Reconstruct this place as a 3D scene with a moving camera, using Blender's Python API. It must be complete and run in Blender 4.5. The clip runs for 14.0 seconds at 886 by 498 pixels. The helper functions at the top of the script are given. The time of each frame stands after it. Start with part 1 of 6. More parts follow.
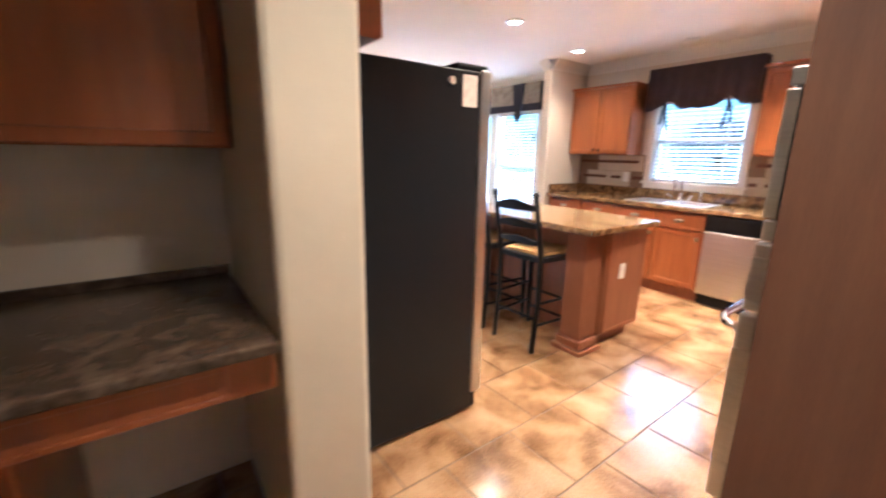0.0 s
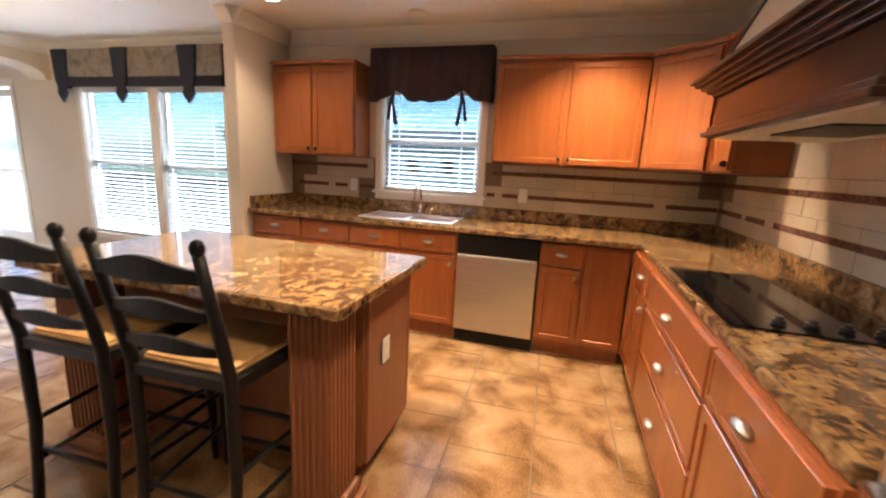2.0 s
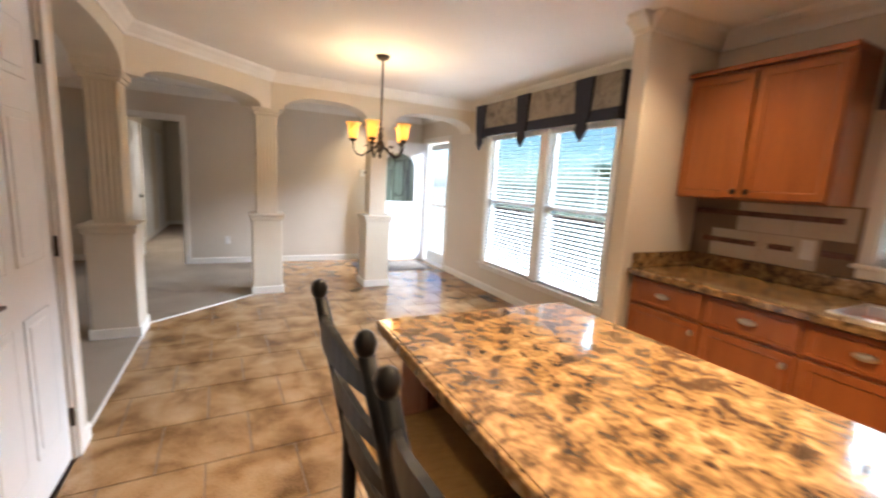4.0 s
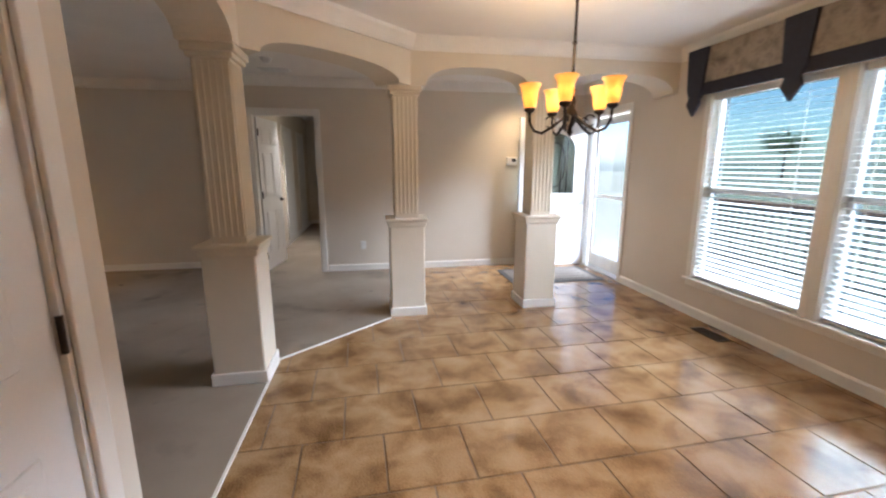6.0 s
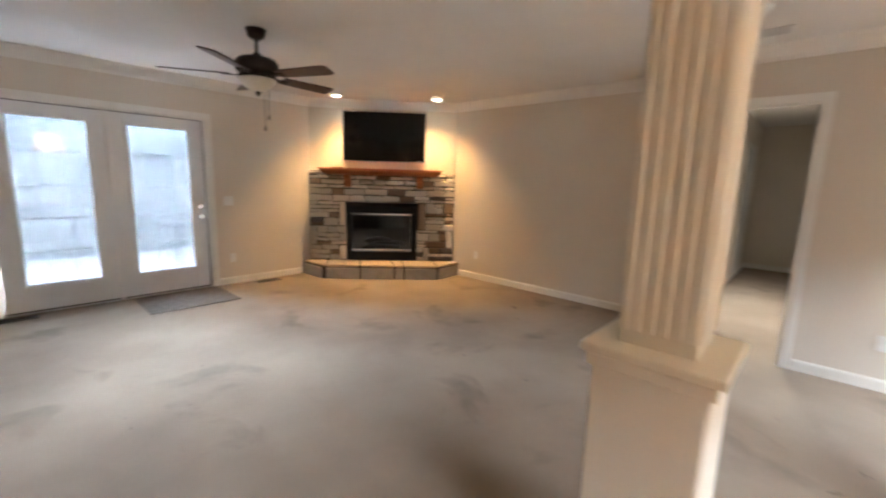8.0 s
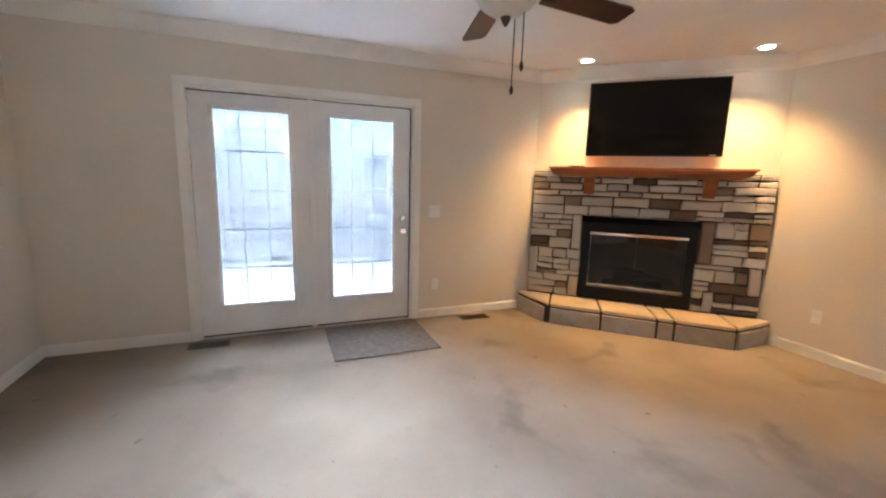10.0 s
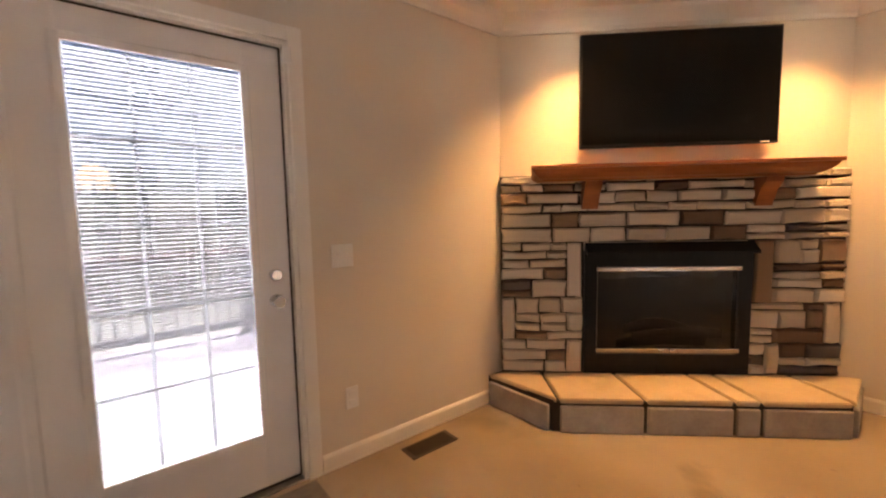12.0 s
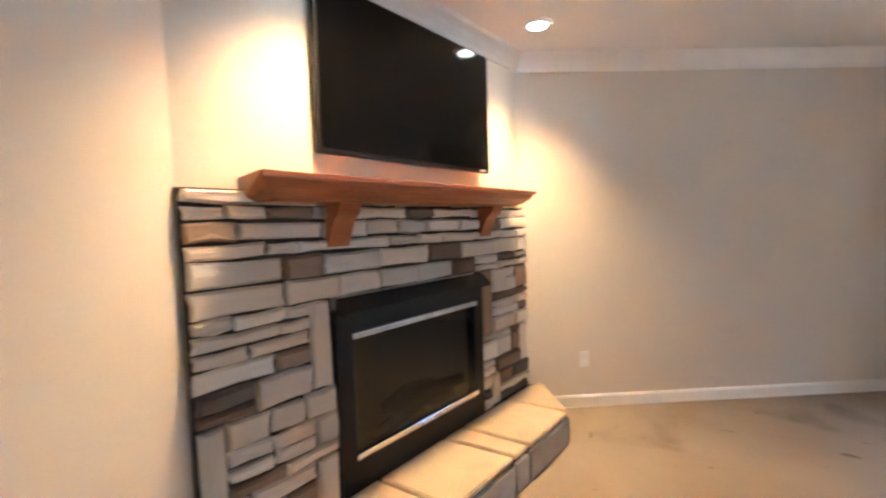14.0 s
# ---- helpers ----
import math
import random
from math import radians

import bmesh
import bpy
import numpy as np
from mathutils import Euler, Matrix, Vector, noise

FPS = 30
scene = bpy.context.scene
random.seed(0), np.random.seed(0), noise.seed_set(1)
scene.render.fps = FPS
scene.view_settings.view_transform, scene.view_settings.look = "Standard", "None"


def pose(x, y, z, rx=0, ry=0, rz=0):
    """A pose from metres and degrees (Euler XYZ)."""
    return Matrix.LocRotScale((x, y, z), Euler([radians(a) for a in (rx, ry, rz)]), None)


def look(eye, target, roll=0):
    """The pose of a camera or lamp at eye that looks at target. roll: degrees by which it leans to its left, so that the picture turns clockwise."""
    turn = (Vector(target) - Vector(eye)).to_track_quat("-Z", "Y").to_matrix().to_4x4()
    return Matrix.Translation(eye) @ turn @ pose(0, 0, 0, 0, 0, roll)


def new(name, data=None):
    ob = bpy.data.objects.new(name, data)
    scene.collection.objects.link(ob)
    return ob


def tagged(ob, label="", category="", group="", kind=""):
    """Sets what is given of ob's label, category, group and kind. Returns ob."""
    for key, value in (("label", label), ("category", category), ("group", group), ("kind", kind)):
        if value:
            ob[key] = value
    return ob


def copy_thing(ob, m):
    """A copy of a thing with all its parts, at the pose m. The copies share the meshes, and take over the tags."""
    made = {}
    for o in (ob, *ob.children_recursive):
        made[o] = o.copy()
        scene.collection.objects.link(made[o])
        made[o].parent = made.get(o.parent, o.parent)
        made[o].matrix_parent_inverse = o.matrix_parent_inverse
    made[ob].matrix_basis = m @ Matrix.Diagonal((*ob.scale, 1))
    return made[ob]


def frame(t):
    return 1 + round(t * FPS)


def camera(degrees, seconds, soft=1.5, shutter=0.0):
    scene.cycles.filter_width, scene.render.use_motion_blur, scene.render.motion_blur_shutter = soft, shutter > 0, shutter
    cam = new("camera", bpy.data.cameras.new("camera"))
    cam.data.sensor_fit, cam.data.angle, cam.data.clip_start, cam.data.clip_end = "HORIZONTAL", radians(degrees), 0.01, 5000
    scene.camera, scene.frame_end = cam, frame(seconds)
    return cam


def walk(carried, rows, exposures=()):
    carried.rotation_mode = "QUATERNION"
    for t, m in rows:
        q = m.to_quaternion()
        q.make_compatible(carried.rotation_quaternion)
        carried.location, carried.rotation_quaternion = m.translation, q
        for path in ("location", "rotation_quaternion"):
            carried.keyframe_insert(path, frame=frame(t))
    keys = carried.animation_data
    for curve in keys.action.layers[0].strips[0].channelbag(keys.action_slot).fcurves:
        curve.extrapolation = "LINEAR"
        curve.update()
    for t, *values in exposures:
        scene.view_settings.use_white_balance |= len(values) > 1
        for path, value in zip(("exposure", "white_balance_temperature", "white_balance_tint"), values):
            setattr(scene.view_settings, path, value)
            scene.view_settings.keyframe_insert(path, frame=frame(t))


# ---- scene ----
cam = camera(94.1, 14.0, 2.1, 0.4)
PATH = [
    (0, (0.92, 0.326, 1.383), (2.056, 1.908, 0.928), 1.0),
    (0.5, (1.208, 0.598, 1.384), (2.74, 1.817, 0.975), 2.8),
    (1, (1.507, 0.859, 1.399), (3.233, 1.776, 0.973), 2.4),
    (1.5, (1.841, 1.072, 1.359), (3.654, 1.803, 0.938), 2.6),
    (2, (2.135, 1.24, 1.368), (4.017, 1.783, 0.964), 2.9),
    (2.5, (2.397, 1.425, 1.383), (4.295, 1.914, 0.98), 0.4),
    (3, (2.612, 1.578, 1.383), (4.409, 2.388, 1.04), 1.8),
    (3.5, (2.775, 1.724, 1.367), (4.142, 3.151, 1.058), 4.2),
    (4, (2.768, 2.007, 1.403), (3.652, 3.773, 1.082), 3.3),
    (6.5, (2.732, 3.737, 1.401), (2.826, 5.696, 1.008), 1.1),
    (7, (2.624, 4.165, 1.39), (2.274, 6.089, 0.973), 2.0),
    (7.5, (2.407, 4.537, 1.39), (1.534, 6.296, 1.014), -0.3),
    (8, (2.159, 4.804, 1.396), (0.830, 6.263, 1.07), 1.7),
    (8.5, (1.786, 4.995, 1.444), (0.11, 6.023, 1.078), 2.8),
    (9, (1.35, 5.138, 1.452), (-0.485, 5.855, 1.105), 1.6),
    (11.5, (-1.029, 5.795, 1.271), (-2.727, 6.828, 1.044), 0.4),
    (12, (-1.463, 5.942, 1.276), (-3.016, 7.19, 1.094), -1.2),
    (12.5, (-1.81, 6.126, 1.31), (-3.24, 7.507, 1.084), -0.7),
    (13, (-2.191, 6.266, 1.313), (-3.205, 7.975, 1.09), -2.6),
    (13.5, (-2.476, 6.428, 1.319), (-2.984, 8.357, 1.185), -2.6),
    (14, (-2.564, 6.601, 1.342), (-2.477, 8.595, 1.228), -1.9),
]
EXPO = [(0.0, 4.3, 4700, 14), (0.5, 4.15, 4700, 8), (1.0, 4.0, 4500, 8), (1.5, 3.9, 4800, 8), (2.0, 3.5, 5600, 12), (2.5, 3.35, 6100, 24), (3.5, 3.4, 5700, 12), (4.0, 3.35, 5900, 12), (6.5, 3.05, 5700, 12), (7.0, 3.35, 6100, 14), (7.5, 3.95, 6000, 12), (8.0, 4.15, 5800, 10), (8.5, 4.4, 5600, 10), (9.0, 4.5, 5500, 10), (11.5, 3.85, 6900, 22), (12.0, 3.92, 7500, 27), (12.5, 3.92, 7500, 27), (13.0, 4.15, 6900, 20), (13.5, 4.7, 5500, 10), (14.0, 4.65, 4900, 10)]
walk(cam, [(t, look(eye, target, roll)) for t, eye, target, roll in PATH], EXPO)

# ---- daylight ----
world = bpy.data.worlds.new("sky")
world.use_nodes = True
scene.world = world
_sky = world.node_tree.nodes.new("ShaderNodeTexSky")
_sky.sky_type, _sky.sun_disc, _sky.sun_elevation, _sky.sun_rotation = "NISHITA", False, radians(55), radians(188)
_bg = world.node_tree.nodes["Background"]
_bg.inputs["Strength"].default_value = 0.12
world.node_tree.links.new(_sky.outputs["Color"], _bg.inputs["Color"])
_sun = bpy.data.lights.new("sun", "SUN")
_sun.energy, _sun.angle, _sun.color = 4.0, radians(0.5), (1.0, 0.95, 0.88)
new("sun", _sun).matrix_basis = look((-6, -40, 58), (0, 0, 0))


def lamp(name, x, y, z, watts, colour, size=0.05, spot=0):
    d = bpy.data.lights.new(name, "SPOT" if spot else "POINT")
    d.energy, d.color, d.shadow_soft_size = watts, colour, size
    if spot:
        d.spot_size, d.spot_blend = radians(spot), 1.0
    ob = new(name, d)
    ob.location = (x, y, z)
    return ob



def sky_lamp(name, eye, target, w, h, watts):
    """Stands in for the open sky before a row of windows."""
    d = bpy.data.lights.new(name, "AREA")
    d.shape, d.size, d.size_y, d.energy, d.color = "RECTANGLE", w, h, watts, (0.88, 0.94, 1.0)
    new(name, d).matrix_basis = look(eye, target)


sky_lamp("sky_west", (-9.0, 5.7, 5.3), (-2.5, 5.7, 0.8), 7.0, 2.0, 2600)
sky_lamp("sky_east", (11.0, 5.2, 4.3), (4.5, 5.2, 0.9), 9.0, 1.8, 720)

# ---- materials ----
def mat(name, a, b=None, rough=0.6, metal=0.0, scale=8.0, fine=120.0, bump=0.1, stretch=(1, 1, 1), spread=0.0, emit=None, power=0.0, spec=0.5, lo=0.35, hi=0.65, coat=0.0, placed=False):
    """Two colours mixed by coarse and fine noise, with relief; spread varies the tone from piece to piece."""
    m = bpy.data.materials.new(name)
    m.use_nodes = True
    nt = m.node_tree
    bs = nt.nodes["Principled BSDF"]
    bs.inputs["Roughness"].default_value, bs.inputs["Metallic"].default_value = rough, metal
    bs.inputs["Specular IOR Level"].default_value = spec
    bs.inputs["Coat Weight"].default_value = coat
    b = b or tuple(c * 0.85 for c in a)
    tc = nt.nodes.new("ShaderNodeTexCoord")
    mp = nt.nodes.new("ShaderNodeMapping")
    mp.inputs["Scale"].default_value = stretch
    if placed:
        nt.links.new(nt.nodes.new("ShaderNodeNewGeometry").outputs["Position"], mp.inputs["Vector"])
    else:
        nt.links.new(tc.outputs["Object"], mp.inputs["Vector"])
    n1, n2 = nt.nodes.new("ShaderNodeTexNoise"), nt.nodes.new("ShaderNodeTexNoise")
    n1.inputs["Scale"].default_value, n2.inputs["Scale"].default_value = scale, fine
    n1.inputs["Detail"].default_value, n2.inputs["Detail"].default_value = 5, 3
    for n in (n1, n2):
        nt.links.new(mp.outputs["Vector"], n.inputs["Vector"])
    add = nt.nodes.new("ShaderNodeMath")
    add.operation = "MULTIPLY_ADD"
    add.inputs[1].default_value = 0.3
    nt.links.new(n2.outputs["Fac"], add.inputs[0])
    sc = nt.nodes.new("ShaderNodeMath")
    sc.operation = "MULTIPLY"
    sc.inputs[1].default_value = 0.7
    nt.links.new(n1.outputs["Fac"], sc.inputs[0])
    nt.links.new(sc.outputs[0], add.inputs[2])
    ramp = nt.nodes.new("ShaderNodeValToRGB")
    ramp.color_ramp.elements[0].position, ramp.color_ramp.elements[1].position = lo, hi
    ramp.color_ramp.elements[0].color, ramp.color_ramp.elements[1].color = (*b, 1), (*a, 1)
    nt.links.new(add.outputs[0], ramp.inputs["Fac"])
    out = ramp.outputs["Color"]
    if spread:
        oi = nt.nodes.new("ShaderNodeObjectInfo")
        mr = nt.nodes.new("ShaderNodeMapRange")
        mr.inputs["To Min"].default_value, mr.inputs["To Max"].default_value = 1 - spread, 1 + spread
        nt.links.new(oi.outputs["Random"], mr.inputs["Value"])
        hsv = nt.nodes.new("ShaderNodeHueSaturation")
        nt.links.new(mr.outputs["Result"], hsv.inputs["Value"])
        nt.links.new(out, hsv.inputs["Color"])
        out = hsv.outputs["Color"]
    nt.links.new(out, bs.inputs["Base Color"])
    if bump:
        bp = nt.nodes.new("ShaderNodeBump")
        bp.inputs["Strength"].default_value, bp.inputs["Distance"].default_value = bump, 0.004
        nt.links.new(add.outputs[0], bp.inputs["Height"])
        nt.links.new(bp.outputs["Normal"], bs.inputs["Normal"])
    if emit:
        bs.inputs["Emission Color"].default_value, bs.inputs["Emission Strength"].default_value = (*emit, 1), power
    return m


def glass_mat(name, tint=(0.95, 0.98, 0.97), gloss=1.0):
    """Thin window glass: clear passage with a faint reflection."""
    m = bpy.data.materials.new(name)
    m.use_nodes = True
    nt = m.node_tree
    nt.nodes.remove(nt.nodes["Principled BSDF"])
    clear, shine, mix = (nt.nodes.new("ShaderNode" + k) for k in ("BsdfTransparent", "BsdfGlossy", "MixShader"))
    clear.inputs["Color"].default_value = (*tint, 1)
    shine.inputs["Roughness"].default_value = 0.02
    mix.inputs["Fac"].default_value = 0.04 * gloss
    nt.links.new(clear.outputs["BSDF"], mix.inputs[1])
    nt.links.new(shine.outputs["BSDF"], mix.inputs[2])
    nt.links.new(mix.outputs["Shader"], nt.nodes["Material Output"].inputs["Surface"])
    return m


def ramp_mat(name, stops, scale, rough, bump=0.1, detail=8.0, distort=0.6, coat=0.0, per_object=False, stretch=(1, 1, 1), fine=0.0, placed=False):
    """Several colours by one turbulent noise (stone, laminate), or one colour for each piece."""
    m = mat(name, stops[0][1], stops[-1][1], rough, scale=scale, bump=bump, coat=coat, stretch=stretch, placed=placed)
    nt = m.node_tree
    ramp = [n for n in nt.nodes if n.bl_idname == "ShaderNodeValToRGB"][0]
    tex = [n for n in nt.nodes if n.bl_idname == "ShaderNodeTexNoise"]
    tex[0].inputs["Detail"].default_value, tex[0].inputs["Distortion"].default_value = detail, distort
    if fine:
        tex[1].inputs["Scale"].default_value = fine
    el = ramp.color_ramp.elements
    while len(el) < len(stops):
        el.new(0.5)
    for e, (p, c) in zip(el, stops):
        e.position, e.color = p, (*c, 1)
    if per_object:
        oi = nt.nodes.new("ShaderNodeObjectInfo")
        ramp2 = nt.nodes.new("ShaderNodeValToRGB")
        ramp2.color_ramp.interpolation = "CONSTANT"
        e2 = ramp2.color_ramp.elements
        while len(e2) < len(stops):
            e2.new(0.5)
        for e, (p, c) in zip(e2, stops):
            e.position, e.color = p, (*c, 1)
        nt.links.new(oi.outputs["Random"], ramp2.inputs["Fac"])
        mx = nt.nodes.new("ShaderNodeMixRGB")
        mx.blend_type = "MULTIPLY"
        mx.inputs["Fac"].default_value = 0.7
        for e in el:
            e.color = (1, 1, 1, 1)
        el[0].color = (0.45, 0.43, 0.4, 1)
        el[0].position, el[-1].position = 0.3, 0.7
        nt.links.new(ramp2.outputs["Color"], mx.inputs["Color1"])
        nt.links.new(ramp.outputs["Color"], mx.inputs["Color2"])
        nt.links.new(mx.outputs["Color"], nt.nodes["Principled BSDF"].inputs["Base Color"])
    return m


M_WALL = mat("wall_paint", (0.67, 0.61, 0.52), (0.63, 0.57, 0.485), 0.75, scale=1.5, fine=180, bump=0.12)
M_CEIL = mat("ceiling_paint", (0.80, 0.78, 0.74), (0.76, 0.74, 0.70), 0.9, scale=2, fine=70, bump=0.5)
M_TRIM = mat("white_trim", (0.80, 0.78, 0.73), (0.74, 0.72, 0.67), 0.4, scale=5, bump=0.03)
M_CREAM = mat("cream_column_paint", (0.70, 0.64, 0.53), (0.66, 0.60, 0.49), 0.5, scale=4, bump=0.03)
M_CARPET = mat("carpet", (0.325, 0.27, 0.21), (0.235, 0.19, 0.145), 0.95, scale=1.1, fine=260, bump=0.9, lo=0.36, hi=0.60, spec=0.1)
M_TILE = ramp_mat("floor_tile", [(0.34, (0.11, 0.052, 0.02)), (0.44, (0.22, 0.122, 0.05)), (0.52, (0.315, 0.188, 0.088)), (0.66, (0.41, 0.275, 0.15))], 4.2, 0.16, bump=0.12, detail=6, distort=0.4, placed=True)
M_GROUT = mat("grout", (0.20, 0.135, 0.085), None, 0.9, bump=0.3)
M_OAK = mat("cherry_stained_wood", (0.32, 0.098, 0.021), (0.235, 0.066, 0.014), 0.32, scale=3, fine=40, bump=0.06, stretch=(6, 6, 0.6), coat=0.2)
M_ISLE = mat("island_brown_wood", (0.27, 0.105, 0.045), (0.19, 0.07, 0.03), 0.4, scale=3, fine=40, bump=0.06, stretch=(6, 6, 0.6))
M_DARKWOOD = mat("espresso_wood", (0.060, 0.026, 0.018), (0.040, 0.017, 0.012), 0.3, scale=3, fine=40, bump=0.04, stretch=(1, 6, 6))
M_MANTEL = mat("mantel_wood", (0.33, 0.11, 0.035), (0.22, 0.07, 0.02), 0.35, scale=2.5, fine=30, bump=0.05, stretch=(0.6, 6, 6))
M_SIDE = mat("brown_laminate_side", (0.17, 0.085, 0.05), (0.13, 0.062, 0.038), 0.5, scale=3, fine=60, stretch=(6, 6, 0.5))
M_TOP = ramp_mat("mottled_laminate", [(0.35, (0.028, 0.018, 0.012)), (0.43, (0.095, 0.053, 0.026)), (0.50, (0.20, 0.115, 0.046)), (0.58, (0.29, 0.18, 0.075)), (0.68, (0.38, 0.29, 0.175))], 17, 0.09, bump=0.02, detail=8, distort=0.7, coat=0.3, fine=60)
# the worktop's laminate, its colours darkened for the shade in the desk nook
M_DESK = ramp_mat("shaded_brown_laminate", [(0.36, (0.03, 0.02, 0.014)), (0.47, (0.07, 0.046, 0.03)), (0.56, (0.10, 0.07, 0.046)), (0.70, (0.16, 0.12, 0.085))], 12, 0.25, bump=0.03, detail=7, distort=0.6, fine=60)
M_BLACK = mat("black_paint", (0.009, 0.009, 0.010), (0.006, 0.006, 0.007), 0.36, scale=20, bump=0.03, spec=0.2)
M_FRIDGE = mat("black_textured_steel", (0.012, 0.013, 0.016), (0.010, 0.011, 0.013), 0.34, scale=60, fine=400, bump=0.25, spec=0.25)
M_GLOSS = mat("black_glass", (0.006, 0.006, 0.007), None, 0.05, bump=0)
M_SCREEN = mat("tv_screen", (0.002, 0.002, 0.0025), None, 0.10, bump=0, spec=0.3)
M_STEEL = mat("brushed_steel", (0.66, 0.65, 0.63), (0.56, 0.55, 0.53), 0.34, 1.0, scale=4, fine=60, bump=0.03, stretch=(0.6, 0.6, 30))
M_CHROME = mat("chrome", (0.75, 0.75, 0.76), None, 0.12, 1.0, bump=0)
M_NICKEL = mat("satin_nickel", (0.55, 0.53, 0.5), None, 0.3, 1.0, bump=0)
M_IRON = mat("dark_bronze", (0.03, 0.022, 0.018), None, 0.45, 0.6, scale=30, bump=0.05)
M_RUSH = mat("woven_rush", (0.42, 0.26, 0.10), (0.27, 0.15, 0.05), 0.75, scale=25, fine=150, bump=0.8, stretch=(1, 8, 1))
M_NAVY = mat("navy_fabric", (0.020, 0.022, 0.042), (0.014, 0.015, 0.03), 0.85, scale=30, bump=0.3)
M_PRINT = ramp_mat("scenic_fabric", [(0.3, (0.09, 0.075, 0.06)), (0.45, (0.20, 0.165, 0.13)), (0.55, (0.27, 0.235, 0.19)), (0.7, (0.15, 0.12, 0.10))], 9, 0.9, bump=0.3)
M_PLUM = mat("plum_plaid_fabric", (0.052, 0.028, 0.034), (0.030, 0.018, 0.024), 0.85, scale=14, fine=80, bump=0.3, stretch=(1, 4, 1))
M_SLAT = mat("white_blind_slat", (0.80, 0.82, 0.80), None, 0.5, scale=6, bump=0)
M_VINYL = mat("white_vinyl_frame", (0.80, 0.81, 0.80), None, 0.4, scale=6, bump=0.02)
M_DOOR = mat("white_door_paint", (0.78, 0.78, 0.78), (0.73, 0.73, 0.73), 0.38, scale=4, bump=0.03)
M_PLATE = mat("white_plastic", (0.80, 0.80, 0.78), None, 0.35, bump=0)
M_STONE = ramp_mat("ledge_stone", [(0.0, (0.52, 0.465, 0.40)), (0.2, (0.60, 0.55, 0.48)), (0.42, (0.45, 0.405, 0.35)), (0.58, (0.56, 0.485, 0.40)), (0.74, (0.15, 0.10, 0.07)), (0.86, (0.24, 0.17, 0.12)), (0.94, (0.10, 0.085, 0.08))], 7, 0.85, bump=0.9, per_object=True)
M_SOOT = mat("sooty_grey_firebrick", (0.10, 0.095, 0.088), (0.05, 0.047, 0.043), 0.9, scale=5, fine=60, bump=0.4)
M_MORTAR = mat("dark_mortar", (0.045, 0.037, 0.03), None, 0.95, scale=30, bump=0.6)
M_HEARTH = mat("hearth_slab", (0.53, 0.43, 0.305), (0.45, 0.36, 0.25), 0.8, scale=4, fine=60, bump=0.5, spread=0.08)
M_HEARTHF = mat("hearth_front_stone", (0.40, 0.37, 0.33), (0.31, 0.285, 0.255), 0.85, scale=9, fine=60, bump=0.7, spread=0.08)
M_SPLASH = mat("cream_wall_tile", (0.52, 0.45, 0.35), (0.44, 0.37, 0.28), 0.3, scale=5, fine=40, bump=0.1, spread=0.06, placed=True)
M_MOSAIC = ramp_mat("brown_mosaic", [(0.3, (0.03, 0.015, 0.012)), (0.5, (0.13, 0.06, 0.04)), (0.7, (0.22, 0.13, 0.09))], 60, 0.25, bump=0.3)
M_MAT = mat("grey_brown_rug", (0.17, 0.145, 0.12), (0.11, 0.09, 0.075), 0.95, scale=20, fine=250, bump=0.8)
M_RUGLINE = mat("dark_rug_border", (0.045, 0.04, 0.038), None, 0.95, scale=40, bump=0.6)
M_VENT = mat("brown_register", (0.05, 0.035, 0.025), None, 0.4, 0.5, bump=0)
# window and door panes: tint added to dim the bright outdoors seen through them
M_GLASS = glass_mat("tinted_window_glass", (0.31, 0.365, 0.375))
M_PAIR = glass_mat("tinted_inner_glass", (0.32, 0.33, 0.35))
M_OUTER = glass_mat("outer_door_glass", (0.60, 0.62, 0.65))
M_STORM = glass_mat("storm_door_glass", (0.48, 0.51, 0.55), 1.5)
M_SMOKED = glass_mat("smoked_glass", (0.42, 0.41, 0.40), 1.2)
M_DECOR = glass_mat("leaded_glass", (0.74, 0.82, 0.80), 3.0)
M_AMBER = mat("amber_glass_shade", (0.95, 0.68, 0.30), (0.90, 0.56, 0.20), 0.4, scale=10, bump=0.05, emit=(1.0, 0.52, 0.12), power=0.06)
M_BULB = mat("lit_bulb", (1, 0.9, 0.7), None, 0.5, bump=0, emit=(1.0, 0.80, 0.45), power=2.5)
M_CANLIT = mat("lit_can_lamp", (1, 0.95, 0.85), None, 0.5, bump=0, emit=(1.0, 0.86, 0.62), power=3.0)
M_FROST = mat("frosted_bowl", (0.62, 0.58, 0.48), (0.52, 0.48, 0.38), 0.35, scale=9, bump=0.02)
M_LED = mat("green_led", (0.05, 0.5, 0.1), None, 0.5, bump=0, emit=(0.1, 1.0, 0.15), power=0.03)
M_DECK = mat("deck_board", (0.50, 0.44, 0.41), (0.42, 0.365, 0.34), 0.75, scale=3, fine=60, bump=0.3, stretch=(6, 0.6, 1), spread=0.1, placed=True)
# pale rails given a dark colour, so they read as backlit against the yard
M_RAIL = mat("backlit_rail", (0.13, 0.125, 0.125), None, 0.5, bump=0.02)
M_RAILTOP = mat("redwood_cap", (0.20, 0.09, 0.06), None, 0.6, stretch=(6, 0.6, 6))
M_GRASS = mat("grass", (0.30, 0.29, 0.19), (0.38, 0.34, 0.25), 0.95, scale=0.6, fine=40, bump=0.8)
M_LEAF = mat("leaf", (0.085, 0.12, 0.035), (0.045, 0.075, 0.02), 0.7, scale=3, bump=0)
M_BARK = mat("bark", (0.12, 0.09, 0.07), None, 0.9, scale=10, bump=0.8, stretch=(4, 4, 0.5))
M_SIDING = mat("white_siding", (0.70, 0.70, 0.68), None, 0.6, bump=0.05)
M_ROOF = mat("roof_shingle", (0.10, 0.09, 0.085), None, 0.9, bump=0.5)
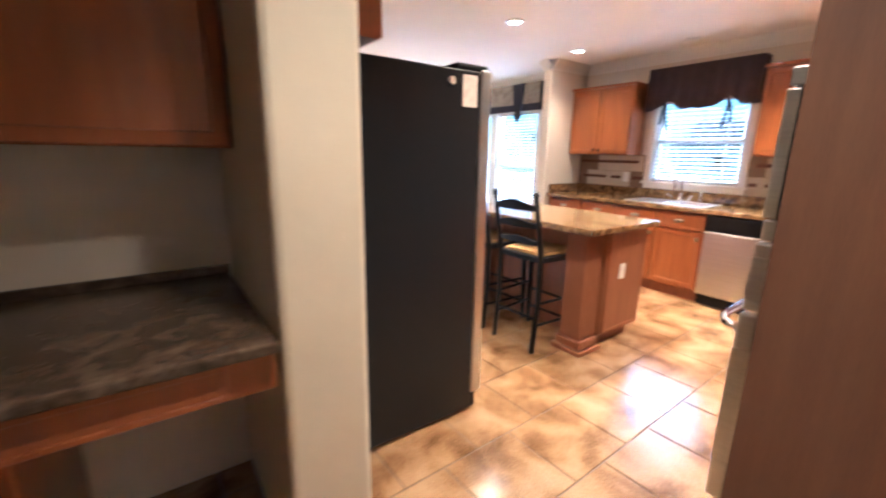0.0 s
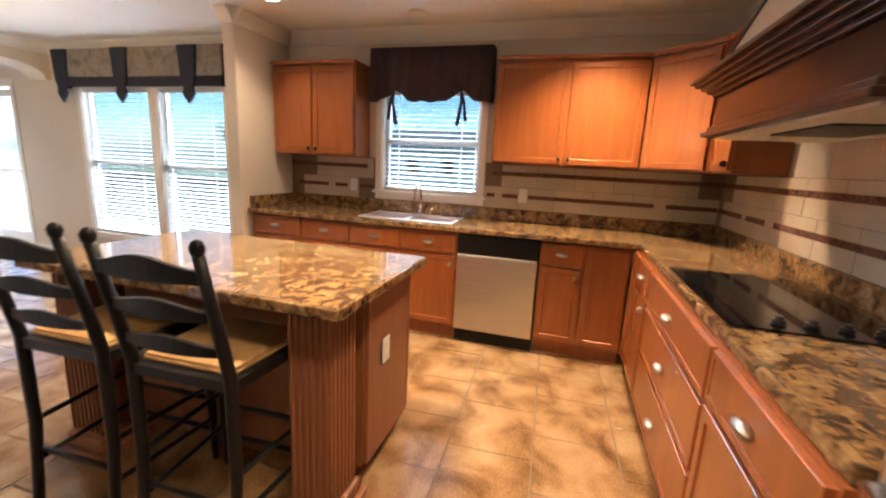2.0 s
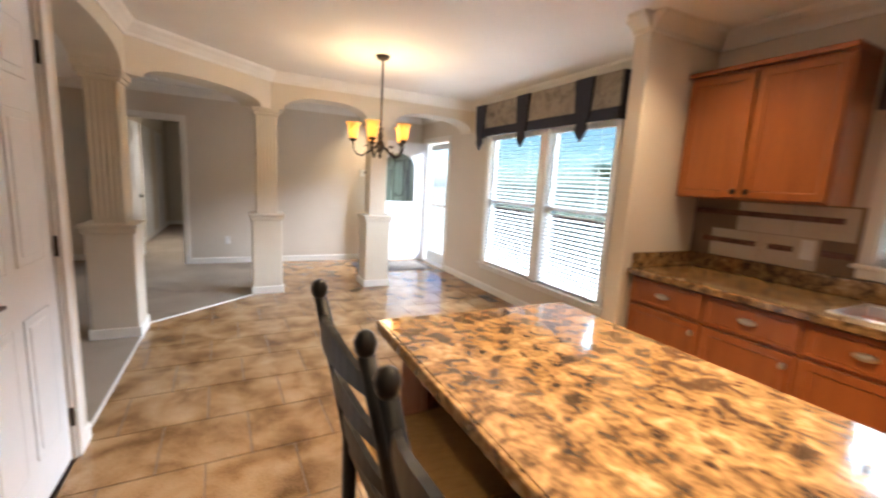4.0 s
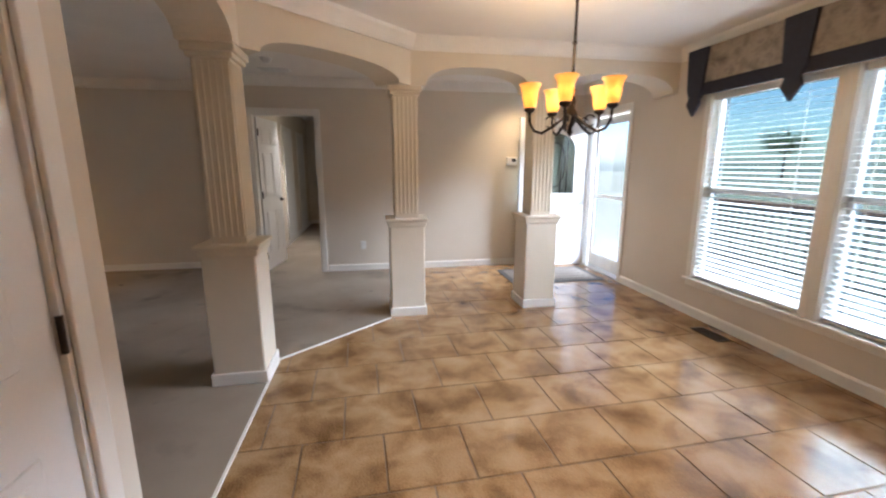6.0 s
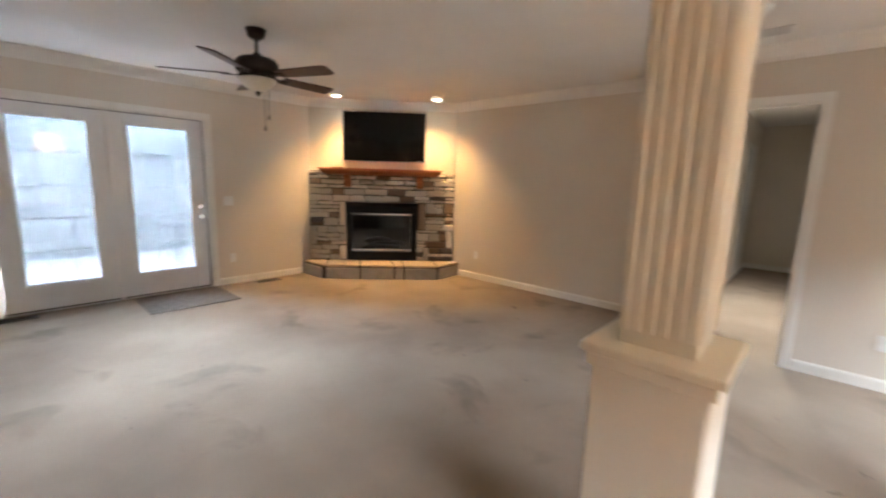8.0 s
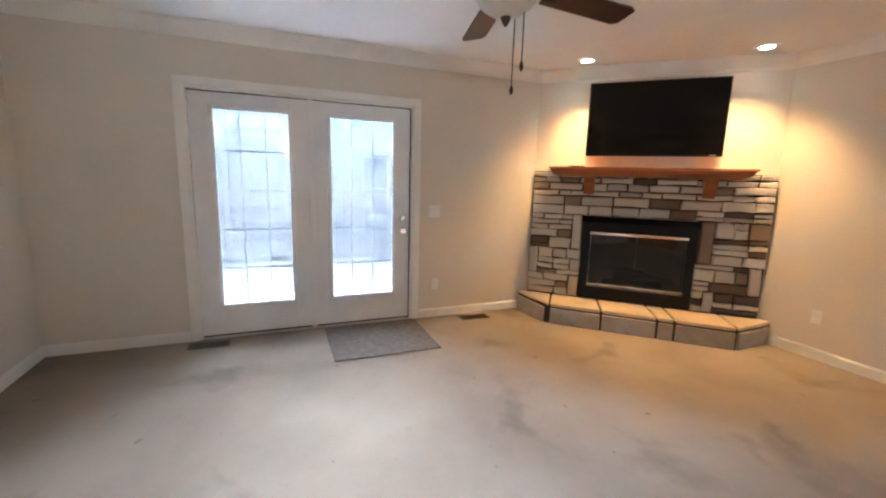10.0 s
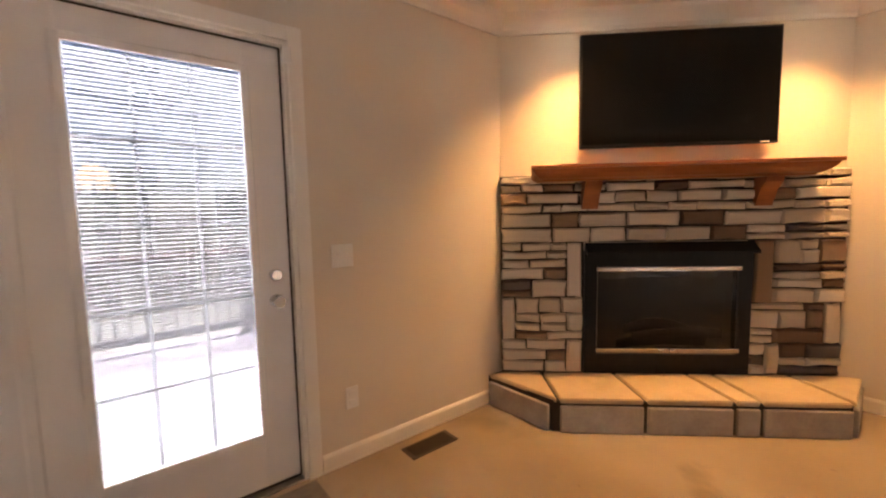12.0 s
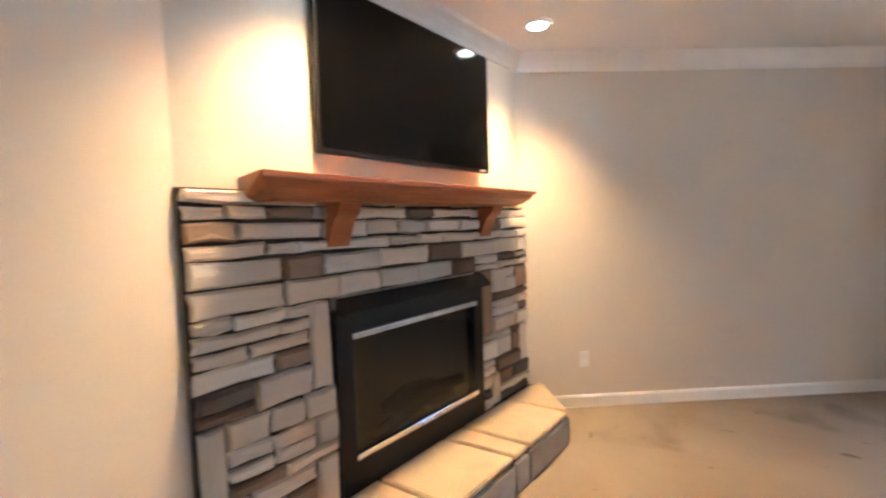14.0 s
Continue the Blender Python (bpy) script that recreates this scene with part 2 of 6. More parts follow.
M_PAPER = mat("paper_note", (0.75, 0.70, 0.62), (0.6, 0.5, 0.45), 0.7, scale=30, bump=0)



def soil(m, scale, lo, hi, dark):
    """Sparse dark stains laid over a material's colour."""
    nt = m.node_tree
    bs = nt.nodes["Principled BSDF"]
    src = bs.inputs["Base Color"].links[0].from_socket
    n, r, mx = nt.nodes.new("ShaderNodeTexNoise"), nt.nodes.new("ShaderNodeValToRGB"), nt.nodes.new("ShaderNodeMixRGB")
    n.inputs["Scale"].default_value, n.inputs["Detail"].default_value, n.inputs["Distortion"].default_value = scale, 4, 0.5
    nt.links.new(nt.nodes.new("ShaderNodeNewGeometry").outputs["Position"], n.inputs["Vector"])
    r.color_ramp.elements[0].position, r.color_ramp.elements[1].position = lo, hi
    r.color_ramp.elements[0].color, r.color_ramp.elements[1].color = (1, 1, 1, 1), (dark, dark, dark, 1)
    nt.links.new(n.outputs["Fac"], r.inputs["Fac"])
    mx.blend_type = "MULTIPLY"
    mx.inputs["Fac"].default_value = 1.0
    nt.links.new(src, mx.inputs["Color1"])
    nt.links.new(r.outputs["Color"], mx.inputs["Color2"])
    nt.links.new(mx.outputs["Color"], bs.inputs["Base Color"])


def translucent(m, share):
    """Lets part of the light through a thin sheet."""
    nt = m.node_tree
    bs = nt.nodes["Principled BSDF"]
    tr, mx = nt.nodes.new("ShaderNodeBsdfTranslucent"), nt.nodes.new("ShaderNodeMixShader")
    nt.links.new(bs.inputs["Base Color"].links[0].from_socket, tr.inputs["Color"])
    mx.inputs["Fac"].default_value = share
    nt.links.new(bs.outputs["BSDF"], mx.inputs[1])
    nt.links.new(tr.outputs["BSDF"], mx.inputs[2])
    nt.links.new(mx.outputs["Shader"], nt.nodes["Material Output"].inputs["Surface"])


translucent(M_SLAT, 0.12)
translucent(M_AMBER, 0.5)
soil(M_CARPET, 1.7, 0.58, 0.70, 0.72)
soil(M_CARPET, 9.0, 0.70, 0.76, 0.55)
soil(M_HEARTH, 3.0, 0.55, 0.75, 0.80)

# ---- tools ----
def bx(bm, x0, x1, y0, y1, z0, z1, bev=0.0):
    r = bmesh.ops.create_cube(bm, size=1.0, matrix=Matrix.LocRotScale(((x0 + x1) / 2, (y0 + y1) / 2, (z0 + z1) / 2), None, (abs(x1 - x0), abs(y1 - y0), abs(z1 - z0))))
    if bev:
        edges = list({e for v in r["verts"] for e in v.link_edges})
        bmesh.ops.bevel(bm, geom=edges, offset=bev, segments=2, affect="EDGES", profile=0.5)
    return bm


def box(*a):
    return bx(bmesh.new(), *a)


def prism(bm, pts, lo, hi, put):
    """A polygon pts=(a, b) drawn out from lo to hi; put(a, b, c) gives the place."""
    va = [bm.verts.new(put(a, b, lo)) for a, b in pts]
    vb = [bm.verts.new(put(a, b, hi)) for a, b in pts]
    bm.faces.new(va[::-1])
    bm.faces.new(vb)
    for i in range(len(pts)):
        j = (i + 1) % len(pts)
        bm.faces.new((va[i], va[j], vb[j], vb[i]))
    bmesh.ops.recalc_face_normals(bm, faces=bm.faces[:])
    return bm


def XY(a, b, c):
    return (a, b, c)


def XZ(a, b, c):
    return (a, c, b)


def YZ(a, b, c):
    return (c, a, b)


def lathe(bm, prof, n=20, at=(0, 0, 0), closed=False):
    rings = []
    for r, z in prof:
        rings.append([bm.verts.new((at[0] + r * math.cos(2 * math.pi * k / n), at[1] + r * math.sin(2 * math.pi * k / n), at[2] + z)) for k in range(n)])
    for a, b in zip(rings, rings[1:]):
        for k in range(n):
            f = bm.faces.new((a[k], a[(k + 1) % n], b[(k + 1) % n], b[k]))
            f.smooth = True
    bm.faces.new(rings[0][::-1])
    bm.faces.new(rings[-1])
    return bm


def tube(bm, pts, r, n=8):
    """A round bar along pts; r: one radius or one for each point."""
    pts = [Vector(p) for p in pts]
    rings = []
    for i, p in enumerate(pts):
        d = (pts[min(i + 1, len(pts) - 1)] - pts[max(i - 1, 0)]).normalized()
        u = d.cross(Vector((0, 0, 1)) if abs(d.z) < 0.9 else Vector((0, 1, 0))).normalized()
        w = d.cross(u)
        rr = r[i] if isinstance(r, (list, tuple)) else r
        rings.append([bm.verts.new(p + rr * (math.cos(2 * math.pi * k / n) * u + math.sin(2 * math.pi * k / n) * w)) for k in range(n)])
    for a, b in zip(rings, rings[1:]):
        for k in range(n):
            f = bm.faces.new((a[k], a[(k + 1) % n], b[(k + 1) % n], b[k]))
            f.smooth = True
    bm.faces.new(rings[0][::-1])
    bm.faces.new(rings[-1])
    bmesh.ops.recalc_face_normals(bm, faces=bm.faces[:])
    return bm


def mesh_of(name, bm, material):
    me = bpy.data.meshes.new(name)
    bm.to_mesh(me)
    bm.free()
    me.materials.append(material)
    return me


def part(name, bm, material, parent, label=""):
    ob = new(name, mesh_of(name, bm, material))
    ob.parent = parent
    if label:
        ob["label"] = label
    return ob


def piece(name, me, parent, x=0, y=0, z=0, rx=0, ry=0, rz=0):
    """One more object on a shared mesh."""
    ob = new(name, me)
    ob.parent = parent
    ob.matrix_basis = pose(x, y, z, rx, ry, rz)
    return ob


def thing(name, m, label, category, group="", kind=""):
    ob = new(name)
    ob.empty_display_size = 0.1
    ob.matrix_basis = m
    return tagged(ob, label, category, group, kind)


def solid(name, bm, material, label, category, kind="", m=None):
    ob = new(name, mesh_of(name, bm, material))
    if m is not None:
        ob.matrix_basis = m
    return tagged(ob, label, category, "", kind)


def setting(name, bm, material, label, category="wall"):
    return solid(name, bm, material, label, category, "structure")


def wall_bm(a, b, z0, z1, lo, hi, put, holes=()):
    """A wall from a to b with holes (a0, a1, z0, z1), between lo and hi in depth."""
    bm = bmesh.new()
    cuts = sorted({a, b, *[h[0] for h in holes], *[h[1] for h in holes]})

    def slab(p, q, r, s):
        if q - p > 1e-4 and s - r > 1e-4:
            u, v = put(p, r, lo), put(q, s, hi)
            bx(bm, u[0], v[0], u[1], v[1], u[2], v[2])

    for p, q in zip(cuts, cuts[1:]):
        over = [h for h in holes if h[0] < q - 1e-6 and h[1] > p + 1e-6]
        z = z0
        for h in sorted(over, key=lambda h: h[2]):
            slab(p, q, z, h[2])
            z = h[3]
        slab(p, q, z, z1)
    return bm


def strip(bm, p, q, prof):
    """A moulding from p to q (x, y) on a wall whose room lies to the left of the way; prof=(out, z)."""
    d = Vector((q[0] - p[0], q[1] - p[1], 0))
    n = Vector((-d.y, d.x, 0)).normalized()
    va = [bm.verts.new(Vector((p[0], p[1], 0)) + n * o + Vector((0, 0, z))) for o, z in prof]
    vb = [bm.verts.new(Vector((q[0], q[1], 0)) + n * o + Vector((0, 0, z))) for o, z in prof]
    bm.faces.new(va[::-1])
    bm.faces.new(vb)
    for i in range(len(prof)):
        j = (i + 1) % len(prof)
        bm.faces.new((va[i], va[j], vb[j], vb[i]))
    bmesh.ops.recalc_face_normals(bm, faces=bm.faces[:])
    return bm


def framed(x0, x1, z0, z1, y, t=0.02, rail=0.055, sink=0.008):
    """A cabinet front: four rails round a sunk panel with a raised field; its face lies at -y."""
    bm = box(x0, x1, y, y + t, z0, z1)
    front = min(bm.faces, key=lambda f: f.calc_center_median().y)
    bmesh.ops.bevel(bm, geom=list(front.edges), offset=0.003, segments=1, affect="EDGES")
    front = min((f for f in bm.faces if f.calc_area() > 1e-4), key=lambda f: (round(f.calc_center_median().y, 5), -f.calc_area()))
    bmesh.ops.inset_region(bm, faces=[front], thickness=rail - 0.003)
    bmesh.ops.inset_region(bm, faces=[front], thickness=sink * 0.9, depth=-sink)
    return bm


def cup_pull(x, y, z, w=0.045):
    bm = bmesh.new()
    bmesh.ops.create_uvsphere(bm, u_segments=14, v_segments=8, radius=1.0, matrix=Matrix.LocRotScale((x, y, z), None, (w, 0.022, 0.018)))
    for f in bm.faces:
        f.smooth = True
    return bm

# ---- the house: plan in metres; east is +x ----
XE, XW, YS, YN, YL, YV = 5.71, -3.35, 0.12, 8.964, 9.47, 3.75
CEIL = 2.48
DX0, DY0 = -3.35, 7.95
FP_ANGLE = math.degrees(math.atan2(1.52, 1.45))

# walls
east = wall_bm(-1.2, YN + 0.12, -0.1, CEIL, XE, XE + 0.16, YZ, [(1.99, 2.90, 1.10, 2.0), (4.66, 5.54, 0.36, 2.02), (5.66, 6.68, 0.36, 2.02), (7.86, 8.78, 0.0, 2.05)])
setting("wall_east", east, M_WALL, "beige painted wall with windows and front door opening")
setting("wall_south", wall_bm(-1.2, XE, -0.1, CEIL, YS - 0.12, YS, XZ), M_WALL, "beige painted kitchen wall behind the cooktop")
setting("wall_hall", wall_bm(1.10, XE, -0.1, CEIL, YN, YN + 0.12, XZ, [(1.29, 2.06, 0.0, 2.045)]), M_WALL, "beige painted wall with hall doorway")
setting("wall_jog", box(1.10, 1.22, YN + 0.12, YL + 0.12, -0.1, CEIL), M_WALL, "short beige wall return beside the hall doorway")
setting("wall_north", wall_bm(XW - 0.16, 1.10, -0.1, CEIL, YL, YL + 0.12, XZ), M_WALL, "beige painted living room wall")
setting("wall_west", wall_bm(YV - 0.12, YL, -0.1, CEIL, XW - 0.16, XW, YZ, [(4.77, 6.60, 0.0, 2.03)]), M_WALL, "beige painted wall with french door opening")
setting("wall_living_south", box(XW, 1.93, YV - 0.12, YV, -0.1, CEIL), M_WALL, "beige painted living room side wall")
setting("wall_pantry", wall_bm(2.80, 4.52, -0.1, CEIL, 1.93, 2.05, YZ, [(3.56, 4.36, 0.0, 2.045)]), M_WALL, "cream painted wall with the white pantry door")
setting("wall_pantry_back", box(1.0, 1.93, 4.40, 4.52, -0.1, CEIL), M_WALL, "plain beige wall closing the pantry")
setting("wall_partition", box(1.165, 1.42, 1.40, 2.80, -0.1, CEIL, 0.02), M_CREAM, "cream partition with rounded corners beside the refrigerator")
setting("wall_desk_back", box(-1.2, 1.165, 2.14, 2.26, -0.1, CEIL), M_WALL, "beige wall behind the built-in desk")
setting("wall_fridge_back", box(1.42, 1.93, 2.80, 2.92, -0.1, CEIL), M_WALL, "plain beige wall beside the refrigerator")
setting("wall_rear", box(-1.32, -1.2, YS - 0.12, 2.26, -0.1, CEIL), M_WALL, "plain beige wall closing the desk passage")
setting("wall_stub", box(5.02, XE, 3.87, 3.99, -0.1, CEIL, 0.012), M_WALL, "beige wall stub ending the kitchen counter")
bm = prism(bmesh.new(), [(DX0 - 0.06, DY0), (DX0, DY0), (-1.90, YL), (-1.90, YL + 0.06)], -0.1, CEIL, XY)
setting("wall_chimney", bm, M_WALL, "beige angled chimney breast across the corner")
setting("wall_pantry_side", box(1.0, 1.12, YV, 4.40, -0.1, CEIL), M_WALL, "plain beige wall closing the pantry")
# hallway beyond the doorway
setting("wall_hallway_west", box(1.10, 1.22, YL + 0.12, 14.2, -0.1, CEIL), M_WALL, "plain hallway wall")
setting("wall_hallway_east", wall_bm(YN + 0.12, 14.2, -0.1, CEIL, 2.25, 2.37, YZ), M_WALL, "plain hallway wall")
setting("wall_hallway_end", box(1.10, 2.25, 14.0, 14.2, -0.1, CEIL), M_WALL, "plain wall at the end of the hallway")
# ceiling
setting("ceiling", box(XW - 0.16, XE + 0.16, -1.2, 14.2, CEIL, CEIL + 0.15), M_CEIL, "white textured ceiling", "ceiling")
setting("house_roof", box(XW - 0.6, XE + 0.5, -1.6, 14.6, CEIL + 0.15, CEIL + 0.5), M_ROOF, "plain roof slab above the ceiling", "roof")

# floors
carpet_pts = [(XW, YV), (2.03, YV), (2.03, 6.33), (3.288, 7.395), (3.10, 7.395), (3.10, YN), (1.10, YN), (1.10, YL), (XW, YL)]
setting("floor_carpet", prism(bmesh.new(), carpet_pts, -0.1, 0.004, XY), M_CARPET, "worn beige wall-to-wall carpet with stains", "carpet")
setting("floor_hallway", box(1.10, 2.25, YN, 14.0, -0.1, 0.003), M_CARPET, "beige hallway carpet", "carpet")
floor_tiles = setting("floor", prism(bmesh.new(), [(-1.2, YS), (XE, YS), (XE, YN), (3.10, YN), (3.10, 7.395), (3.288, 7.395), (2.03, 6.33), (2.03, YV), (2.03, 2.26), (-1.2, 2.26)], -0.1, -0.004, XY), M_GROUT, "square mottled tan ceramic tiles with dark grout", "tile floor")
bm = bmesh.new()
for p, q in (((2.03, 4.52), (2.03, 6.33)), ((2.03, 6.33), (2.88, 7.05))):
    d = (Vector(q) - Vector(p)).normalized() * 0.008
    prism(bm, [(p[0] - d.y, p[1] + d.x), (p[0] + d.y, p[1] - d.x), (q[0] + d.y, q[1] - d.x), (q[0] - d.y, q[1] + d.x)], -0.02, 0.008, XY)
setting("trim_threshold", bm, M_TRIM, "thin pale strip between carpet and tile", "trim")

# baseboards and crown mouldings: the room lies to the left of each stretch
BASE = [(0, 0), (0.014, 0), (0.014, 0.075), (0.006, 0.09), (0, 0.09)]
CROWN = [(0, CEIL - 0.11), (0.012, CEIL - 0.11), (0.02, CEIL - 0.085), (0.05, CEIL - 0.045), (0.075, CEIL - 0.02), (0.085, CEIL), (0, CEIL)]


def run(name, prof, stretches, label):
    bm = bmesh.new()
    for p, q in stretches:
        strip(bm, p, q, prof)
    return setting(name, bm, M_TRIM, label, "trim")


run("baseboard", BASE, [((XE, 3.99), (XE, 7.79)), ((XE, 8.85), (XE, YN)), ((XE, YN), (2.135, YN)), ((1.215, YN), (1.10, YN)), ((1.10, YN), (1.10, YL)), ((1.10, YL), (-1.9, YL)),
                        ((XW, 7.9), (XW, 6.67)), ((XW, 4.70), (XW, YV)), ((XW, YV), (1.93, YV)), ((2.05, 3.49), (2.05, 2.92)), ((2.05, 4.52), (2.05, 4.43)), ((1.0, 4.52), (2.05, 4.52)),
                        ((1.22, 14.0), (1.22, YL + 0.12)), ((2.25, YN + 0.12), (2.25, 14.0)), ((2.25, 14.0), (1.10, 14.0))], "white painted baseboard")
run("trim_crown", CROWN, [((XE, YS), (XE, 3.87)), ((XE, 3.87), (5.02, 3.87)), ((5.02, 3.87), (5.02, 3.99)), ((5.02, 3.99), (XE, 3.99)), ((XE, 3.99), (XE, 7.12)), ((XE, 7.40), (XE, YN)), ((XE, YN), (1.10, YN)), ((1.10, YN), (1.10, YL)),
                          ((1.10, YL), (-1.9, YL)), ((-1.9, YL), (DX0, DY0)), ((DX0, DY0), (XW, YV)), ((XW, YV), (1.93, YV)), ((2.90, YS), (XE, YS)), ((2.05, 4.52), (2.05, 2.8)), ((1.0, 4.52), (2.05, 4.52))], "white crown moulding")


# arches between the columns
def arch(name, p, q, lo=0.18, hi=0.18, thick=0.30, crownz=2.255):
    """A beam from p to q with a flat arch cut into its underside."""
    p, q = Vector((*p, 0)), Vector((*q, 0))
    ln = (q - p).length
    spring = 2.09
    pts = [(0, CEIL), (0, spring), (lo, spring)]
    a, b = lo, ln - hi
    n = 22
    for k in range(1, n):
        c = -math.cos(math.pi * k / n)
        pts.append(((a + b) / 2 + (b - a) / 2 * c, spring + (crownz - spring) * (1 - abs(c) ** 2.6) ** (1 / 2.2)))
    pts += [(b, spring), (ln, spring), (ln, CEIL)]
    bm = prism(bmesh.new(), pts, -thick / 2, thick / 2, XZ)
    ob = setting(name, bm, M_CREAM, "cream painted beam with a shallow arch", "arch")
    ob.matrix_basis = Matrix.Translation(p) @ Matrix.Rotation(math.atan2((q - p).y, (q - p).x), 4, "Z")
    return ob


C1, C2, C3 = (1.857, 6.165), (3.055, 7.25), (4.37, 7.27)
arch("beam_south", (1.857, 4.52), C1, 0.06)
arch("beam_diagonal", C1, C2, 0.2, 0.2, 0.29, 2.20)
arch("beam_middle", C2, C3, thick=0.298)
arch("beam_entry", C3, (XE, 7.27), 0.18, 0.06)
bm = bmesh.new()
CR = [(a + 0.149, z) for a, z in CROWN]
strip(bm, (XE, 7.26), (C2[0], 7.26), CR)
for (p, q) in ((C2, C1), (C1, (1.857, 4.52))):
    strip(bm, p, q, CR)
setting("trim_beam_crown", bm, M_TRIM, "white crown moulding along the arched beams", "trim")


def column(x, y):
    c = thing("column", pose(x, y, 0), "cream square column with fluted shaft on a boxed pedestal", "column", "dining room columns", "structure")
    part("pedestal", box(-0.160, 0.160, -0.160, 0.160, 0, 0.88, 0.012), M_CREAM, c)
    part("plinth", box(-0.173, 0.173, -0.173, 0.173, 0.0, 0.085, 0.006), M_TRIM, c, "white baseboard wrapped round the pedestal")
    bm = box(-0.190, 0.190, -0.190, 0.190, 0.900, 0.930, 0.008)
    bx(bm, -0.175, 0.175, -0.175, 0.175, 0.855, 0.900, 0.008)
    part("ledge", bm, M_CREAM, c)
    part("shaft", box(-0.105, 0.105, -0.105, 0.105, 0.930, 2.02), M_CREAM, c)
    bm = bx(bmesh.new(), -0.009, 0.009, -0.008, 0.008, 0.97, 2.0, 0.005)
    me = mesh_of("rib", bm, M_CREAM)
    for k in range(6):
        o = -0.0915 + 0.0366 * k
        for (px, py) in ((o, -0.103), (o, 0.103), (-0.103, o), (0.103, o)):
            piece("rib", me, c, px, py)
    bm = box(-0.128, 0.128, -0.128, 0.128, 2.015, 2.045, 0.006)
    bx(bm, -0.146, 0.146, -0.146, 0.146, 2.045, 2.092, 0.008)
    part("capital", bm, M_CREAM, c)
    return c


for cx, cy in (C1, C2, C3):
    column(cx, cy)


# door casings
def casing(name, m, w, h, label, deep=0.12, c=0.065):
    """Casing round an opening of w x h whose lower left corner is the origin; the room lies at -y."""
    bm = box(-c, 0, -0.016, 0, 0, h + c, 0.004)
    bx(bm, w, w + c, -0.016, 0, 0, h + c, 0.004)
    bx(bm, 0, w, -0.016, 0, h, h + c, 0.004)
    bx(bm, -0.002, 0.016, 0, deep, 0, h)
    bx(bm, w - 0.016, w + 0.002, 0, deep, 0, h)
    bx(bm, 0.016, w - 0.016, 0, deep, h - 0.016, h + 0.002)
    return solid(name, bm, M_TRIM, label, "door trim", "structure", m)


casing("trim_hall_door", pose(1.29, YN, 0), 0.77, 2.045, "white painted casing of the hall doorway")
casing("trim_french_door", pose(XW, 4.77, 0, 0, 0, 90), 1.83, 2.03, "white painted casing of the french doors", 0.16)
casing("trim_front_door", pose(XE, 8.78, 0, 0, 0, -90), 0.92, 2.05, "white painted casing of the front door", 0.16)
casing("trim_pantry_door", pose(2.05, 3.56, 0, 0, 0, 90), 0.80, 2.045, "cream casing of the pantry door")


def window(name, m, w, h, slats_open=8, sash=0.5):
    """A double-hung window of w x h with its lower left corner at the origin; the room lies at -y."""
    wd = thing(name, m, "white vinyl double-hung window with open white slat blinds", "window", "", "structure")
    bm = box(0, 0.045, 0.06, 0.13, 0, h)
    bx(bm, w - 0.045, w, 0.06, 0.13, 0, h)
    bx(bm, 0.045, w - 0.045, 0.06, 0.13, 0, 0.05)
    bx(bm, 0.045, w - 0.045, 0.06, 0.13, h - 0.045, h)
    bx(bm, 0.045, w - 0.045, 0.07, 0.115, h * sash - 0.025, h * sash + 0.025)
    part("window_frame", bm, M_VINYL, wd)
    for z0, z1, y in ((0.05, h * sash - 0.025, 0.09), (h * sash + 0.025, h - 0.045, 0.10)):
        p = part("pane", box(0.045, w - 0.045, y, y + 0.004, z0, z1), M_GLASS, wd, "glass pane with a tint added to dim the outdoors")
        p.visible_shadow = False
    c = 0.06
    bm = box(-c, 0, -0.016, 0, 0, h + c, 0.004)
    bx(bm, w, w + c, -0.016, 0, 0, h + c, 0.004)
    bx(bm, 0, w, -0.016, 0, h, h + c, 0.004)
    bx(bm, 0, 0.01, 0, 0.06, 0, h)
    bx(bm, w - 0.01, w, 0, 0.06, 0, h)
    bx(bm, 0.01, w - 0.01, 0, 0.06, h - 0.01, h)
    part("window_casing", bm, M_TRIM, wd)
    bm = box(-c - 0.02, w + c + 0.02, -0.045, 0.06, -0.022, 0.0, 0.006)
    bx(bm, -c, w + c, -0.014, -0.0005, -0.075, -0.022, 0.004)
    part("window_sill", bm, M_TRIM, wd)
    part("blind_headrail", box(0.015, w - 0.015, 0.008, 0.05, h - 0.055, h - 0.012, 0.004), M_SLAT, wd)
    me = mesh_of("blind_slat", box(0.015, w - 0.015, -0.024, 0.024, -0.0013, 0.0013), M_SLAT)
    n = int((h - 0.1) / 0.043)
    for k in range(n):
        piece("blind_slat", me, wd, 0, 0.03, 0.04 + 0.043 * k, slats_open)
    part("blind_bottom_rail", box(0.015, w - 0.015, 0.008, 0.052, 0.004, 0.022, 0.004), M_SLAT, wd)
    for f in (0.18, 0.82):
        part("blind_cord", box(w * f - 0.0015, w * f + 0.0015, 0.004, 0.007, 0.01, h - 0.03), M_SLAT, wd)
    return wd


window("window_1", pose(XE, 2.90, 1.10, 0, 0, -90), 0.91, 0.90)
window("window_2", pose(XE, 5.54, 0.36, 0, 0, -90), 0.88, 1.66)
window("window_3", pose(XE, 6.68, 0.36, 0, 0, -90), 1.02, 1.66)
